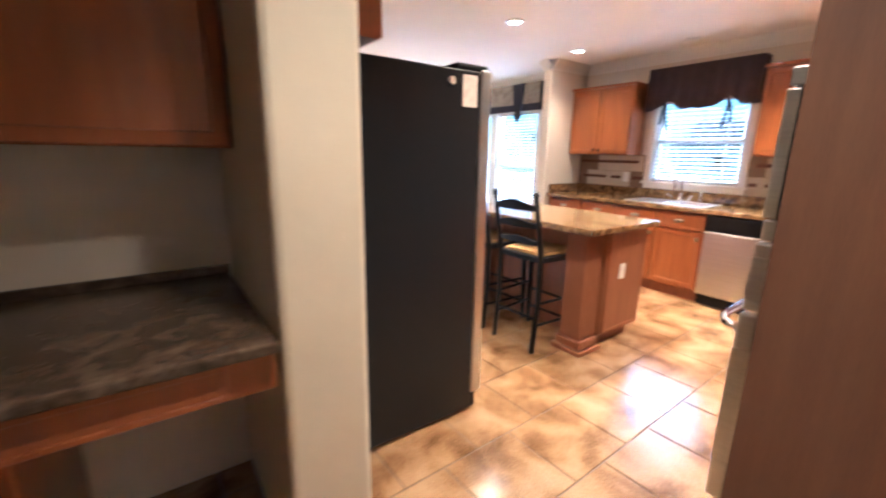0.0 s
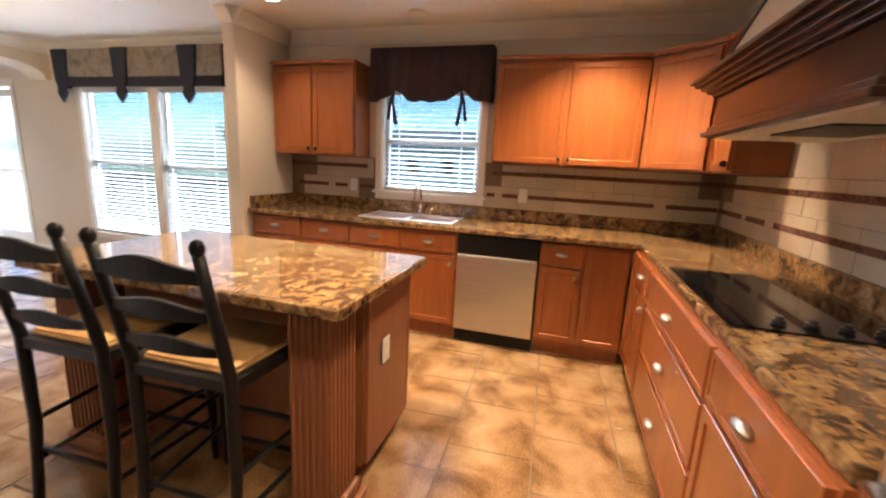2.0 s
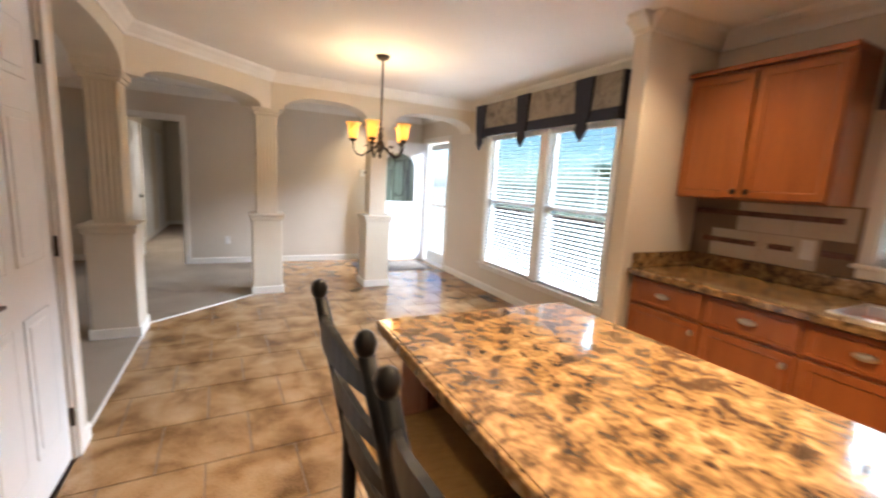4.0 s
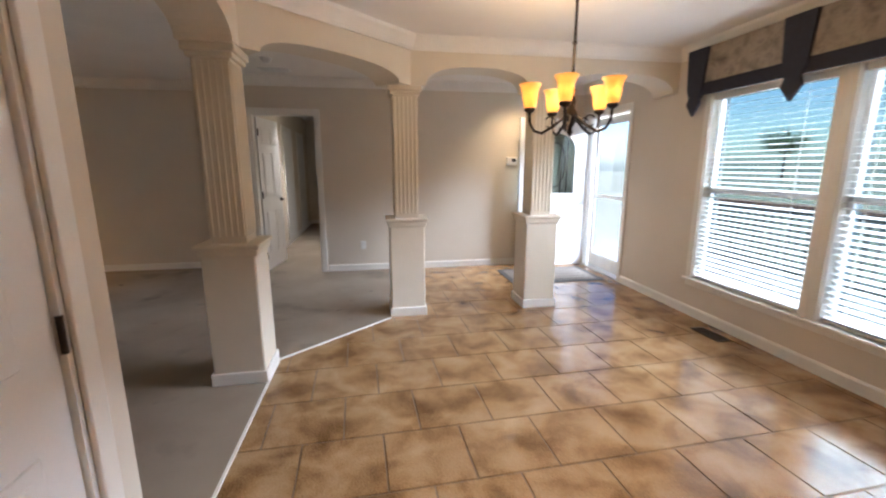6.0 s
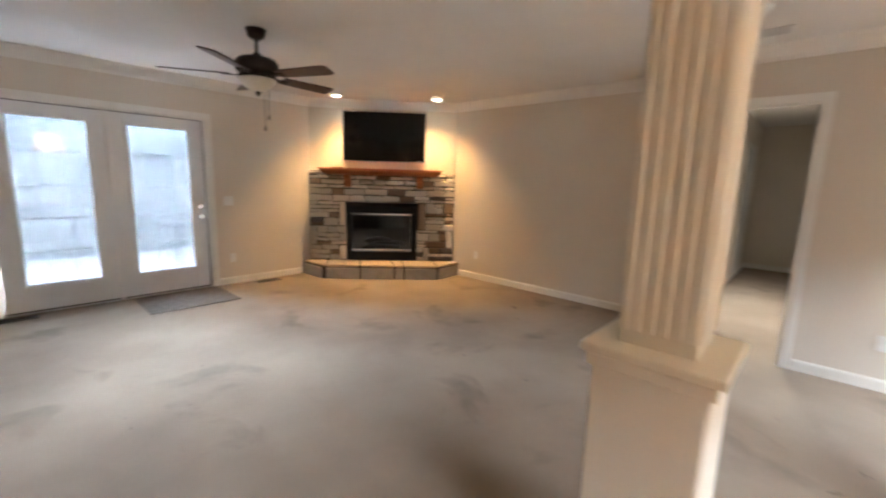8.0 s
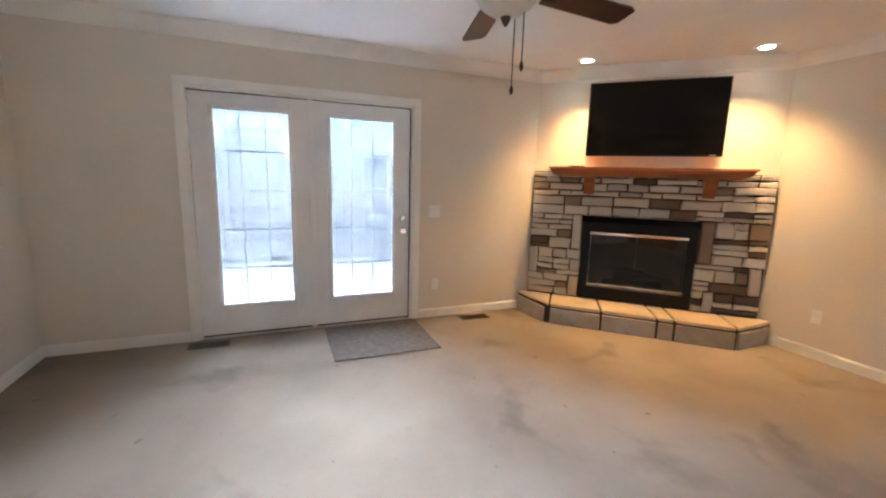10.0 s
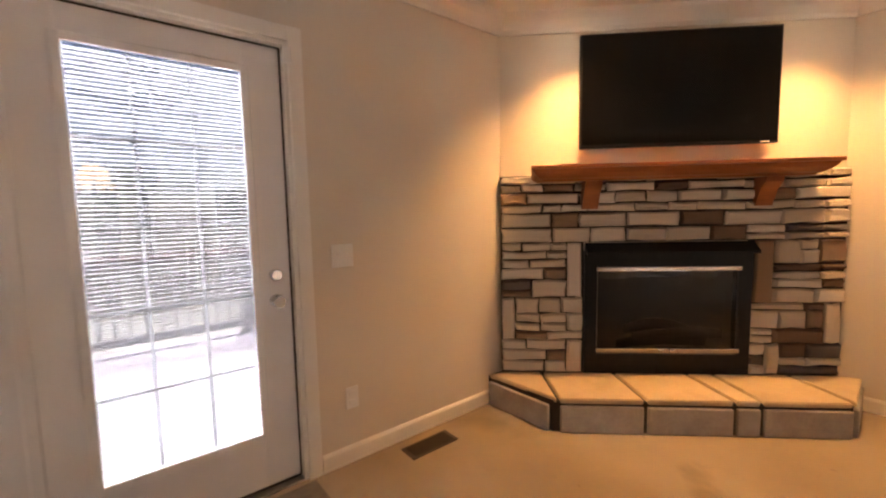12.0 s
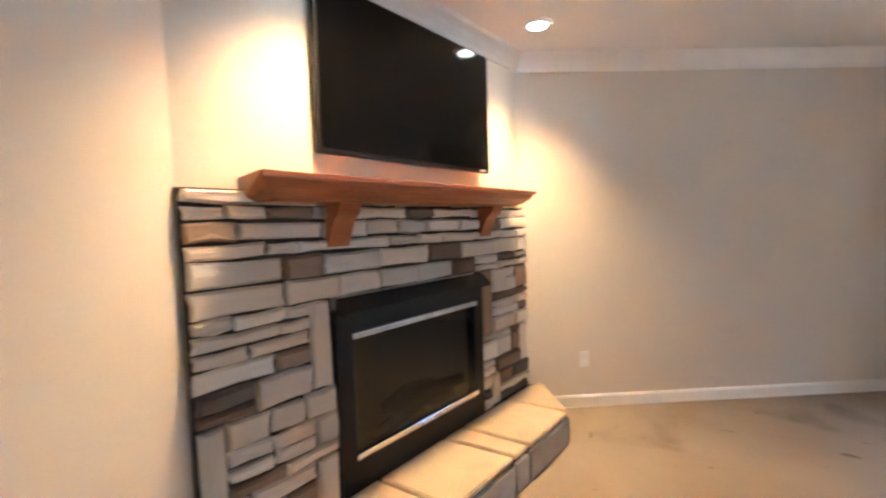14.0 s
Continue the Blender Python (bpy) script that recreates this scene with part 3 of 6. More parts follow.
# ---- kitchen ----
def base_cabinet(m, w, kind, label, d=0.58):
    """Front at y=0, depth to +y; kind: 'drawer_door', 'door', 'drawers'."""
    c = thing("base_cabinet", m, label, "cabinet", "kitchen base cabinets")
    bm = box(0.0, w, 0.02, d, 0.10, 0.872)
    bx(bm, 0.0, w, 0.075, d, 0.0, 0.10)
    part("body", bm, M_OAK, c)
    g = 0.012
    if kind == "drawers":
        spans = [(0.13, 0.40), (0.42, 0.66), (0.68, 0.86)]
        for z0, z1 in spans:
            dr = part("drawer", framed(g, w - g, z0, z1, 0.0, rail=0.03, sink=0.004), M_OAK, c)
            part("handle", cup_pull(w / 2, -0.012, (z0 + z1) / 2), M_NICKEL, dr, "satin nickel pull")
    else:
        if kind == "drawer_door":
            dr = part("drawer", framed(g, w - g, 0.70, 0.86, 0.0, rail=0.025, sink=0.004), M_OAK, c)
            part("handle", cup_pull(w / 2, -0.012, 0.78), M_NICKEL, dr, "satin nickel pull")
            top = 0.68
        else:
            top = 0.86
        do = part("door", framed(g, w - g, 0.13, top, 0.0), M_OAK, c)
        if kind == "drawer_door":
            part("handle", cup_pull(w - 0.05, -0.012, top - 0.06, 0.014), M_NICKEL, do, "small satin nickel knob")
    return c


L_BASE = "orange-brown wooden base cabinet with drawer above a panelled door"
y = 3.86
for yy in (3.36, 2.90, 2.45, 1.99):
    base_cabinet(pose(5.11, y, 0, 0, 0, -90), y - yy, "drawer_door", L_BASE)
    y = yy
base_cabinet(pose(5.11, 1.375, 0, 0, 0, -90), 0.31, "drawer_door", L_BASE)
base_cabinet(pose(5.11, 1.065, 0, 0, 0, -90), 0.30, "door", "orange-brown wooden corner cabinet with a tall panelled door")
base_cabinet(pose(5.11, 0.765, 0, 0, 0, 180), 0.24, "door", "narrow orange-brown wooden corner cabinet door")
base_cabinet(pose(4.87, 0.765, 0, 0, 0, 180), 0.35, "drawer_door", L_BASE)
base_cabinet(pose(4.52, 0.765, 0, 0, 0, 180), 1.02, "drawers", "wide orange-brown three-drawer cabinet below the cooktop")
base_cabinet(pose(3.50, 0.765, 0, 0, 0, 180), 0.60, "drawer_door", L_BASE)
solid("corner_filler", box(5.115, 5.70, 0.19, 0.76, 0.1, 0.87), M_OAK, "hidden wooden carcass in the counter corner", "cabinet")

# worktop with its back lip; the sink's opening is left free
SX0, SX1, SY0, SY1 = 5.19, 5.60, 2.06, 2.86
wt = thing("worktop", pose(0, 0, 0), "mottled brown and tan laminate kitchen worktop with back lip", "countertop")
for q in ((5.065, SX0, 0.735, 3.862, 0.875, 0.915, 0.008), (SX1, XE - 0.002, 0.735, 3.862, 0.875, 0.915), (SX0, SX1, 0.735, SY0, 0.875, 0.915), (SX0, SX1, SY1, 3.862, 0.875, 0.915), (2.905, XE - 0.002, YS + 0.002, 0.735, 0.875, 0.915)):
    part("slab", box(*q), M_TOP, wt)
part("front_edge", box(2.905, 5.065, 0.70, 0.74, 0.874, 0.916, 0.01), M_TOP, wt)
for q in ((XE - 0.022, XE - 0.002, YS + 0.022, 3.862), (2.905, XE - 0.002, YS + 0.002, YS + 0.022), (5.10, XE - 0.022, 3.842, 3.862)):
    part("back_lip", box(*q, 0.915, 1.015, 0.004), M_TOP, wt)

# sink and tap
sk = thing("kitchen_sink", pose(5.395, 2.46, 0.915), "stainless steel double-bowl sink set into the worktop", "sink")
bm = bmesh.new()
for a, b in ((-0.40, -0.375), (-0.015, 0.015), (0.375, 0.40)):
    bx(bm, -0.205, 0.205, a, b, -0.17, 0.004)
for a, b in ((-0.215, -0.185), (0.15, 0.215)):
    bx(bm, a, b, -0.40, 0.40, -0.17, 0.006, 0.003)
bx(bm, -0.2, 0.2, -0.40, 0.40, -0.185, -0.17)
part("basin", bm, M_STEEL, sk)
tp = thing("kitchen_tap", pose(5.58, 2.46, 0.921), "chrome gooseneck tap behind the sink", "tap")
part("spout", tube(bmesh.new(), [(0, 0, 0)] + [(0, 0, 0.16)] + [(-0.08 + 0.08 * math.cos(a), 0, 0.17 + 0.085 * math.sin(a)) for a in [math.pi * k / 10 for k in range(11)]] + [(-0.16, 0, 0.13)], 0.011, 10), M_CHROME, tp)
part("base", lathe(bmesh.new(), [(0.028, 0), (0.028, 0.02), (0.016, 0.045), (0.014, 0.09)], 16), M_CHROME, tp)
for s in (-1, 1):
    part("handle", tube(bmesh.new(), [(0, s * 0.09, 0), (0, s * 0.09, 0.04), (-0.05, s * 0.13, 0.065)], 0.009, 8), M_CHROME, tp)
part("side_spray", lathe(bmesh.new(), [(0.018, 0), (0.014, 0.02), (0.012, 0.09), (0.017, 0.11)], 12, (0, -0.2, 0)), M_CHROME, tp)

# dishwasher
dw = thing("dishwasher", pose(5.11, 1.985, 0, 0, 0, -90), "stainless steel dishwasher with black control strip", "dishwasher")
part("body", box(0.004, 0.606, 0.03, 0.57, 0.02, 0.872), M_BLACK, dw)
part("door", box(0.006, 0.602, -0.022, 0.03, 0.115, 0.715, 0.008), M_STEEL, dw, "brushed steel door")
part("control_panel", box(0.006, 0.602, -0.028, 0.03, 0.718, 0.868, 0.008), M_BLACK, dw, "black control strip")
part("toe_panel", box(0.006, 0.602, 0.02, 0.05, 0.01, 0.112), M_BLACK, dw)


def wall_cabinet(m, widths, z0, z1, label, d=0.29):
    c = thing("wall_cabinet", m, label, "cabinet", "kitchen wall cabinets")
    w = sum(widths)
    part("body", box(0, w, 0.02, d, z0, z1), M_OAK, c)
    bm = box(-0.008, w + 0.008, -0.012, d, z1, z1 + 0.03, 0.006)
    part("top_moulding", bm, M_OAK, c)
    x = 0
    for k, ww in enumerate(widths):
        do = part("door", framed(x + 0.01, x + ww - 0.01, z0 + 0.012, z1 - 0.02, 0.0), M_OAK, c)
        kx = x + ww - 0.035 if k % 2 == 0 else x + 0.035
        part("knob", cup_pull(kx, -0.01, z0 + 0.05, 0.012), M_IRON, do)
        x += ww
    return c


wall_cabinet(pose(5.42, 3.85, 0, 0, 0, -90), [0.405, 0.415], 1.395, 2.15, "orange-brown wooden wall cabinet with two panelled doors")
wall_cabinet(pose(5.42, 1.83, 0, 0, 0, -90), [0.54, 0.53], 1.395, 2.15, "wide orange-brown wooden wall cabinet with two panelled doors")
wall_cabinet(pose(5.10, 0.41, 0, 0, 0, 180), [0.31], 1.395, 2.15, "narrow orange-brown wooden wall cabinet beside the hood", 0.285)
cc = thing("corner_cabinet", pose(0, 0, 0), "orange-brown diagonal corner wall cabinet with panelled door", "cabinet")
part("body", prism(bmesh.new(), [(5.435, 0.755), (5.105, 0.425), (5.105, 0.13), (5.70, 0.13), (5.70, 0.755)], 1.395, 2.15, XY), M_OAK, cc)
dd = part("door", framed(0.01, 0.455, 1.407, 2.13, -0.02), M_OAK, cc)
dd.matrix_basis = pose(5.435, 0.755, 0, 0, 0, -135)
part("top_moulding", prism(bmesh.new(), [(5.42, 0.775), (5.08, 0.435), (5.08, 0.13), (5.70, 0.13), (5.70, 0.775)], 2.15, 2.18, XY), M_OAK, cc)

# backsplash: cream wall tiles with two mosaic bands
sp = setting("backsplash", bx(bx(bx(box(XE - 0.006, XE - 0.0005, YS, 1.925, 1.0, 1.395), XE - 0.006, XE - 0.0005, 2.965, 3.868, 1.0, 1.395), XE - 0.006, XE - 0.0005, 1.925, 2.965, 1.0, 1.02), 2.905, XE - 0.006, YS + 0.0005, YS + 0.006, 1.0, 1.56), M_GROUT, "cream ceramic wall tiles with brown mosaic bands", "backsplash")
me = mesh_of("tile", box(-0.006, 0, -0.1485, 0.1485, -0.091, 0.091, 0.002), M_SPLASH)
for r in range(2):
    for k in range(13):
        yc = 0.28 + 0.3 * k - 0.15 * r
        if YS + 0.15 < yc < 3.72 and not (1.80 < yc < 3.09 and r == 1) and not (1.80 < yc < 3.09):
            piece("tile", me, sp, XE - 0.006, yc, 1.11 + 0.185 * r)
me2 = mesh_of("tile", box(-0.1485, 0.1485, 0, 0.006, -0.091, 0.091, 0.002), M_SPLASH)
for r in range(3):
    for k in range(10):
        xc = 3.06 + 0.3 * k - 0.15 * (r % 2)
        if 2.91 + 0.14 < xc < 5.56 and not (r == 2 and xc > 4.6):
            piece("tile", me2, sp, xc, YS + 0.006, 1.11 + 0.185 * r)


def band(name, pts):
    for p, q, z0, z1, side in pts:
        if side == "e":
            part(name, box(XE - 0.018, XE - 0.006, p, q, z0, z1, 0.002), M_MOSAIC, sp, "dark brown mosaic band")
        else:
            part(name, box(p, q, YS + 0.006, YS + 0.018, z0, z1, 0.002), M_MOSAIC, sp, "dark brown mosaic band")


band("mosaic_band", [(YS + 0.02, 1.86, 1.296, 1.330, "e"), (3.04, 3.86, 1.296, 1.330, "e"), (2.905, XE - 0.02, 1.296, 1.330, "s")])
band("mosaic_band", [(YS + 0.02, 0.489, 1.110, 1.143, "e"), (0.577, 1.546, 1.110, 1.143, "e"), (1.634, 1.766, 1.110, 1.143, "e"), (1.83, 1.90, 1.110, 1.143, "e"),
                     (2.98, 3.114, 1.110, 1.143, "e"), (3.25, 3.38, 1.110, 1.143, "e"), (3.45, 3.78, 1.110, 1.143, "e"),
                     (5.25, XE - 0.02, 1.110, 1.143, "s"), (4.92, 5.18, 1.110, 1.143, "s"), (3.95, 4.80, 1.110, 1.143, "s"), (3.70, 3.85, 1.110, 1.143, "s"), (2.92, 3.60, 1.110, 1.143, "s")])


def plate(name, m, label, kind="outlet", w=0.07):
    c = thing(name, m, label, kind)
    part("cover", box(-w / 2, w / 2, -0.006, 0, -0.057, 0.057, 0.003), M_PLATE, c)
    if kind == "outlet":
        for s in (-1, 1):
            part("socket", box(-0.016, 0.016, -0.008, -0.005, s * 0.024 - 0.014, s * 0.024 + 0.014, 0.002), M_PLATE, c)
    else:
        for s in ([-1, 1] if w > 0.1 else [0]):
            part("toggle", box(s * 0.024 - 0.005, s * 0.024 + 0.005, -0.018, -0.005, -0.004, 0.014, 0.002), M_PLATE, c)
    return c


plate("wall_outlet", pose(XE - 0.013, 1.59, 1.135, 0, 0, -90), "white outlet on the tiled backsplash")
plate("wall_outlet", pose(XE - 0.013, 3.18, 1.135, 0, 0, -90), "white outlet on the tiled backsplash")

# cooktop
ck = thing("cooktop", pose(0, 0, 0.916), "black glass electric cooktop set in the worktop", "cooktop")
part("glass_top", box(3.56, 4.38, 0.20, 0.715, 0, 0.007, 0.003), M_GLOSS, ck)
for k in range(4):
    part("knob", lathe(bmesh.new(), [(0.02, 0), (0.02, 0.012), (0.012, 0.014), (0.012, 0.026)], 14, (3.635, 0.28 + 0.09 * k, 0.007)), M_BLACK, ck)

# range hood with dark wooden canopy below a plaster chimney
hd = thing("range_hood", pose(0, 0, 0), "dark brown wooden range hood canopy under a cream plaster chimney", "range hood")
HX0, HX1 = 3.20, 4.60


def ring(bm, grow, z0, z1, bev=0.006):
    bx(bm, HX0 + 0.13 - grow, HX1 - 0.13 + grow, YS + 0.008, 0.60 + grow, z0, z1, bev)


bm = bmesh.new()
ring(bm, 0.04, 1.555, 1.58)
ring(bm, 0.02, 1.58, 1.605)
ring(bm, 0.0, 1.605, 1.74)
for k in range(5):
    ring(bm, 0.02 + 0.022 * k, 1.74 + 0.017 * k, 1.757 + 0.017 * k, 0.004)
part("canopy", bm, M_DARKWOOD, hd)
part("underside", box(HX0 + 0.14, HX1 - 0.14, YS + 0.02, 0.59, 1.545, 1.556), M_CREAM, hd)
part("fan_grille", box(3.7, 4.1, 0.25, 0.5, 1.538, 1.546), M_BLACK, hd)
bm = bmesh.new()
lo = [(HX0 + 0.10, YS + 0.008), (HX1 - 0.10, YS + 0.008), (HX1 - 0.10, 0.62), (HX0 + 0.10, 0.62)]
hi = [(HX0 + 0.35, YS + 0.008), (HX1 - 0.35, YS + 0.008), (HX1 - 0.35, 0.36), (HX0 + 0.35, 0.36)]
va = [bm.verts.new((a, b, 1.825)) for a, b in lo]
vb = [bm.verts.new((a, b, CEIL - 0.002)) for a, b in hi]
for i in range(4):
    bm.faces.new((va[i], va[(i + 1) % 4], vb[(i + 1) % 4], vb[i]))
bm.faces.new(va)
bm.faces.new(vb)
bmesh.ops.recalc_face_normals(bm, faces=bm.faces[:])
part("chimney", bm, M_WALL, hd)
for i in (2, 3):
    part("corner_trim", tube(bmesh.new(), [(*lo[i], 1.825), (*hi[i], CEIL - 0.01)], 0.02, 4), M_DARKWOOD, hd)

# oven tower
ot = thing("oven_cabinet", pose(2.905, 0.672, 0, 0, 0, 180), "tall brown wooden cabinet holding microwave and wall oven", "cabinet")
part("side_panel", box(0, 0.02, 0.0, 0.545, 0, 2.2), M_SIDE, ot)
part("side_panel", box(0.76, 0.78, 0.0, 0.545, 0, 2.2), M_SIDE, ot)
bm = bmesh.new()
bx(bm, 0.02, 0.76, 0.02, 0.545, 0.08, 0.34)
bx(bm, 0.02, 0.76, 0.02, 0.545, 1.62, 2.2)
bx(bm, 0.02, 0.76, 0.30, 0.545, 0.34, 1.62)
part("body", bm, M_SIDE, ot)
part("door", framed(0.03, 0.395, 1.68, 2.17, 0.0), M_OAK, ot)
part("door", framed(0.405, 0.755, 1.68, 2.17, 0.0), M_OAK, ot)
part("rail", box(0.02, 0.76, -0.002, 0.02, 1.60, 1.67), M_OAK, ot)
part("drawer", framed(0.03, 0.755, 0.10, 0.33, 0.0, rail=0.03), M_OAK, ot)
mw = thing("microwave", pose(2.905, 0.672, 0, 0, 0, 180), "stainless steel built-in microwave with dark window", "microwave")
part("body", box(0.03, 0.755, -0.01, 0.29, 1.17, 1.60), M_BLACK, mw)
part("top_grille", box(0.025, 0.757, -0.035, 0.0, 1.555, 1.60, 0.005), M_STEEL, mw)
for k in range(3):
    part("slot", box(0.05, 0.75, -0.037, -0.034, 1.563 + 0.011 * k, 1.569 + 0.011 * k), M_BLACK, mw)
bm = box(0.03, 0.59, -0.04, -0.01, 1.233, 1.315, 0.006)
bx(bm, 0.03, 0.59, -0.04, -0.01, 1.495, 1.55, 0.006)
bx(bm, 0.03, 0.085, -0.04, -0.01, 1.315, 1.495)
bx(bm, 0.50, 0.59, -0.04, -0.01, 1.315, 1.495)
part("door", bm, M_STEEL, mw, "brushed steel door frame")
part("window_pane", box(0.085, 0.50, -0.033, -0.02, 1.315, 1.495), M_GLOSS, mw)
part("panel_frame", box(0.595, 0.755, -0.04, -0.01, 1.233, 1.55, 0.004), M_STEEL, mw, "brushed steel panel")
part("control_panel", box(0.618, 0.735, -0.0425, -0.039, 1.31, 1.52, 0.001), M_GLOSS, mw)
part("handle", box(0.15, 0.19, -0.055, -0.04, 1.25, 1.28, 0.006), M_CHROME, mw)
part("lower_grille", box(0.025, 0.757, -0.035, 0.0, 1.172, 1.228, 0.005), M_STEEL, mw)
for k in range(2):
    part("slot", box(0.05, 0.75, -0.037, -0.034, 1.182 + 0.020 * k, 1.196 + 0.020 * k), M_BLACK, mw)
ov = thing("wall_oven", pose(2.905, 0.672, 0, 0, 0, 180), "stainless steel built-in wall oven with green clock", "oven")
part("body", box(0.03, 0.755, -0.005, 0.29, 0.36, 1.16), M_BLACK, ov)
bm = box(0.025, 0.757, -0.045, -0.005, 1.125, 1.165, 0.006)
bx(bm, 0.025, 0.757, -0.045, -0.005, 0.975, 1.005, 0.006)
bx(bm, 0.025, 0.085, -0.045, -0.005, 1.005, 1.125)
bx(bm, 0.715, 0.757, -0.045, -0.005, 1.005, 1.125)
part("control_frame", bm, M_STEEL, ov, "brushed steel frame")
cp = part("control_panel", box(0.085, 0.715, -0.042, -0.01, 1.005, 1.125), M_GLOSS, ov)
bm = bmesh.new()
SEG = {"1": "bc", "0": "abcdef", "3": "abgcd", "7": "abc"}
for i, ch in enumerate("1037"):
    x0 = 0.34 + 0.012 * i + (0.004 if i > 1 else 0)
    zz = 1.055
    for sgm in SEG[ch]:
        q = {"a": (0, 0.010, 0.020, 0.022), "b": (0.0085, 0.0105, 0.011, 0.021), "c": (0.0085, 0.0105, 0.001, 0.0105), "d": (0, 0.010, 0, 0.002), "e": (0, 0.002, 0.001, 0.0105), "f": (0, 0.002, 0.011, 0.021), "g": (0, 0.010, 0.010, 0.012)}[sgm]
        bx(bm, x0 + q[0] * 0.7, x0 + q[1] * 0.7, -0.0435, -0.0422, zz + q[2] * 0.7, zz + q[3] * 0.7)
part("clock_digits", bm, M_LED, cp, "green lit clock digits")
bm = box(0.025, 0.757, -0.05, -0.005, 0.86, 0.965, 0.008)
bx(bm, 0.025, 0.757, -0.05, -0.005, 0.37, 0.50, 0.008)
bx(bm, 0.025, 0.13, -0.05, -0.005, 0.50, 0.86)
bx(bm, 0.67, 0.757, -0.05, -0.005, 0.50, 0.86)
od = part("door", bm, M_STEEL, ov, "brushed steel oven door")
part("window_pane", box(0.13, 0.67, -0.046, -0.02, 0.50, 0.86), M_GLOSS, od)
part("handle", tube(bmesh.new(), [(0.06, -0.05, 0.915), (0.07, -0.085, 0.92), (0.12, -0.105, 0.925), (0.40, -0.115, 0.925), (0.68, -0.105, 0.925), (0.73, -0.085, 0.92), (0.74, -0.05, 0.915)], 0.012, 10), M_CHROME, od)

for o in (ot, mw, ov):
    o.scale.x = 0.905

# refrigerator
fr = thing("refrigerator", pose(2.30, 1.87, 0, 0, 0, 90), "black side-by-side refrigerator seen from its flank", "refrigerator")
part("body", box(0.0, 0.90, 0.07, 0.86, 0.02, 1.745, 0.008), M_FRIDGE, fr)
for x0, x1 in ((0.004, 0.40), (0.406, 0.896)):
    dr = part("door", box(x0, x1, 0.0, 0.064, 0.10, 1.76, 0.012), M_STEEL, fr, "brushed steel door")
    hx = x1 - 0.04 if x0 < 0.1 else x0 + 0.04
    part("handle", tube(bmesh.new(), [(hx, 0, 0.6), (hx, -0.05, 0.63), (hx, -0.05, 1.45), (hx, 0, 1.48)], 0.012, 8), M_STEEL, dr)
part("toe_grille", box(0.02, 0.88, 0.03, 0.1, 0.012, 0.095), M_BLACK, fr)
part("hinge_cover", box(0.01, 0.12, 0.02, 0.2, 1.745, 1.775, 0.01), M_BLACK, fr)
for k in (0.05, 0.85):
    part("foot", lathe(bmesh.new(), [(0.02, 0), (0.02, 0.02)], 10, (k, 0.12, 0)), M_BLACK, fr)
solid("paper_note", box(-0.004, -0.001, -0.042, 0.042, -0.068, 0.068), M_PAPER, "white paper note hung on the black refrigerator", "note", m=pose(2.16, 1.869, 1.655, 0, 0, 90))
solid("fridge_magnet", lathe(bmesh.new(), [(0.018, 0), (0.018, 0.005), (0.013, 0.008)], 16), M_PAPER, "round cream magnet on the refrigerator flank", "magnet", m=pose(2.06, 1.869, 1.69, 90, 0, 0))
cf = thing("over_fridge_cabinet", pose(1.73, 1.87, 0, 0, 0, 90), "brown wooden cabinet above the refrigerator", "cabinet")
part("body", box(0, 0.90, 0.02, 0.30, 1.80, 2.2), M_OAK, cf)
part("door", framed(0.01, 0.445, 1.81, 2.18, 0.0), M_OAK, cf)
part("door", framed(0.455, 0.89, 1.81, 2.18, 0.0), M_OAK, cf)

# built-in desk in the passage
dk = thing("built_in_desk", pose(0, 0, 0), "brown laminate built-in desk counter with wooden apron", "desk")
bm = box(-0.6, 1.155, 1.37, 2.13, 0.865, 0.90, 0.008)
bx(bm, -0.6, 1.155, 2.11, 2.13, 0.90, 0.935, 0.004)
part("desktop", bm, M_DESK, dk, "brown laminate desktop with shade put into its colour")
part("apron", box(-0.6, 1.15, 1.42, 1.44, 0.745, 0.865), M_OAK, dk)
part("drawer", framed(0.30, 1.03, 0.755, 0.855, 1.40, rail=0.02, sink=0.004), M_OAK, dk)
part("pedestal", box(-0.6, 0.62, 1.44, 2.1, 0.0, 0.865), M_OAK, dk)
dc = thing("desk_wall_cabinet", pose(-0.3, 1.81, 0), "dark shaded orange-brown wall cabinet over the desk", "cabinet")
part("body", box(0, 1.46, 0.02, 0.325, 1.385, 2.2), M_OAK, dc)
part("door", framed(0.01, 0.725, 1.39, 2.19, 0.0), M_OAK, dc)
part("door", framed(0.735, 1.45, 1.39, 2.19, 0.0), M_OAK, dc)

# island
isl = thing("kitchen_island", pose(0, 0, 0), "brown wooden kitchen island with fluted corner posts", "kitchen island")
bm = box(3.52, 3.99, 1.95, 3.27, 0.09, 0.874)
bx(bm, 3.55, 3.92, 1.99, 3.24, 0.0, 0.09)
part("body", bm, M_ISLE, isl)
part("end_panel", framed(3.53, 3.985, 0.10, 0.87, 1.93, rail=0.03, sink=0.003), M_ISLE, isl)
for x0 in (1.99, 2.42, 2.85):
    do = part("door", framed(0, 0.41, 0.12, 0.86, 0.0), M_ISLE, isl)
    do.matrix_basis = pose(4.01, x0 - 0.03, 0, 0, 0, 90)
pb = box(-0.085, 0.085, -0.085, 0.085, 0.0, 0.873)
bx(pb, -0.125, 0.125, -0.125, 0.125, 0.0, 0.035, 0.006)
bx(pb, -0.105, 0.105, -0.105, 0.105, 0.035, 0.10, 0.012)
me_post = mesh_of("post", pb, M_ISLE)
me_reed = mesh_of("reed", box(-0.008, 0.008, -0.006, 0.006, 0.12, 0.86, 0.004), M_ISLE)
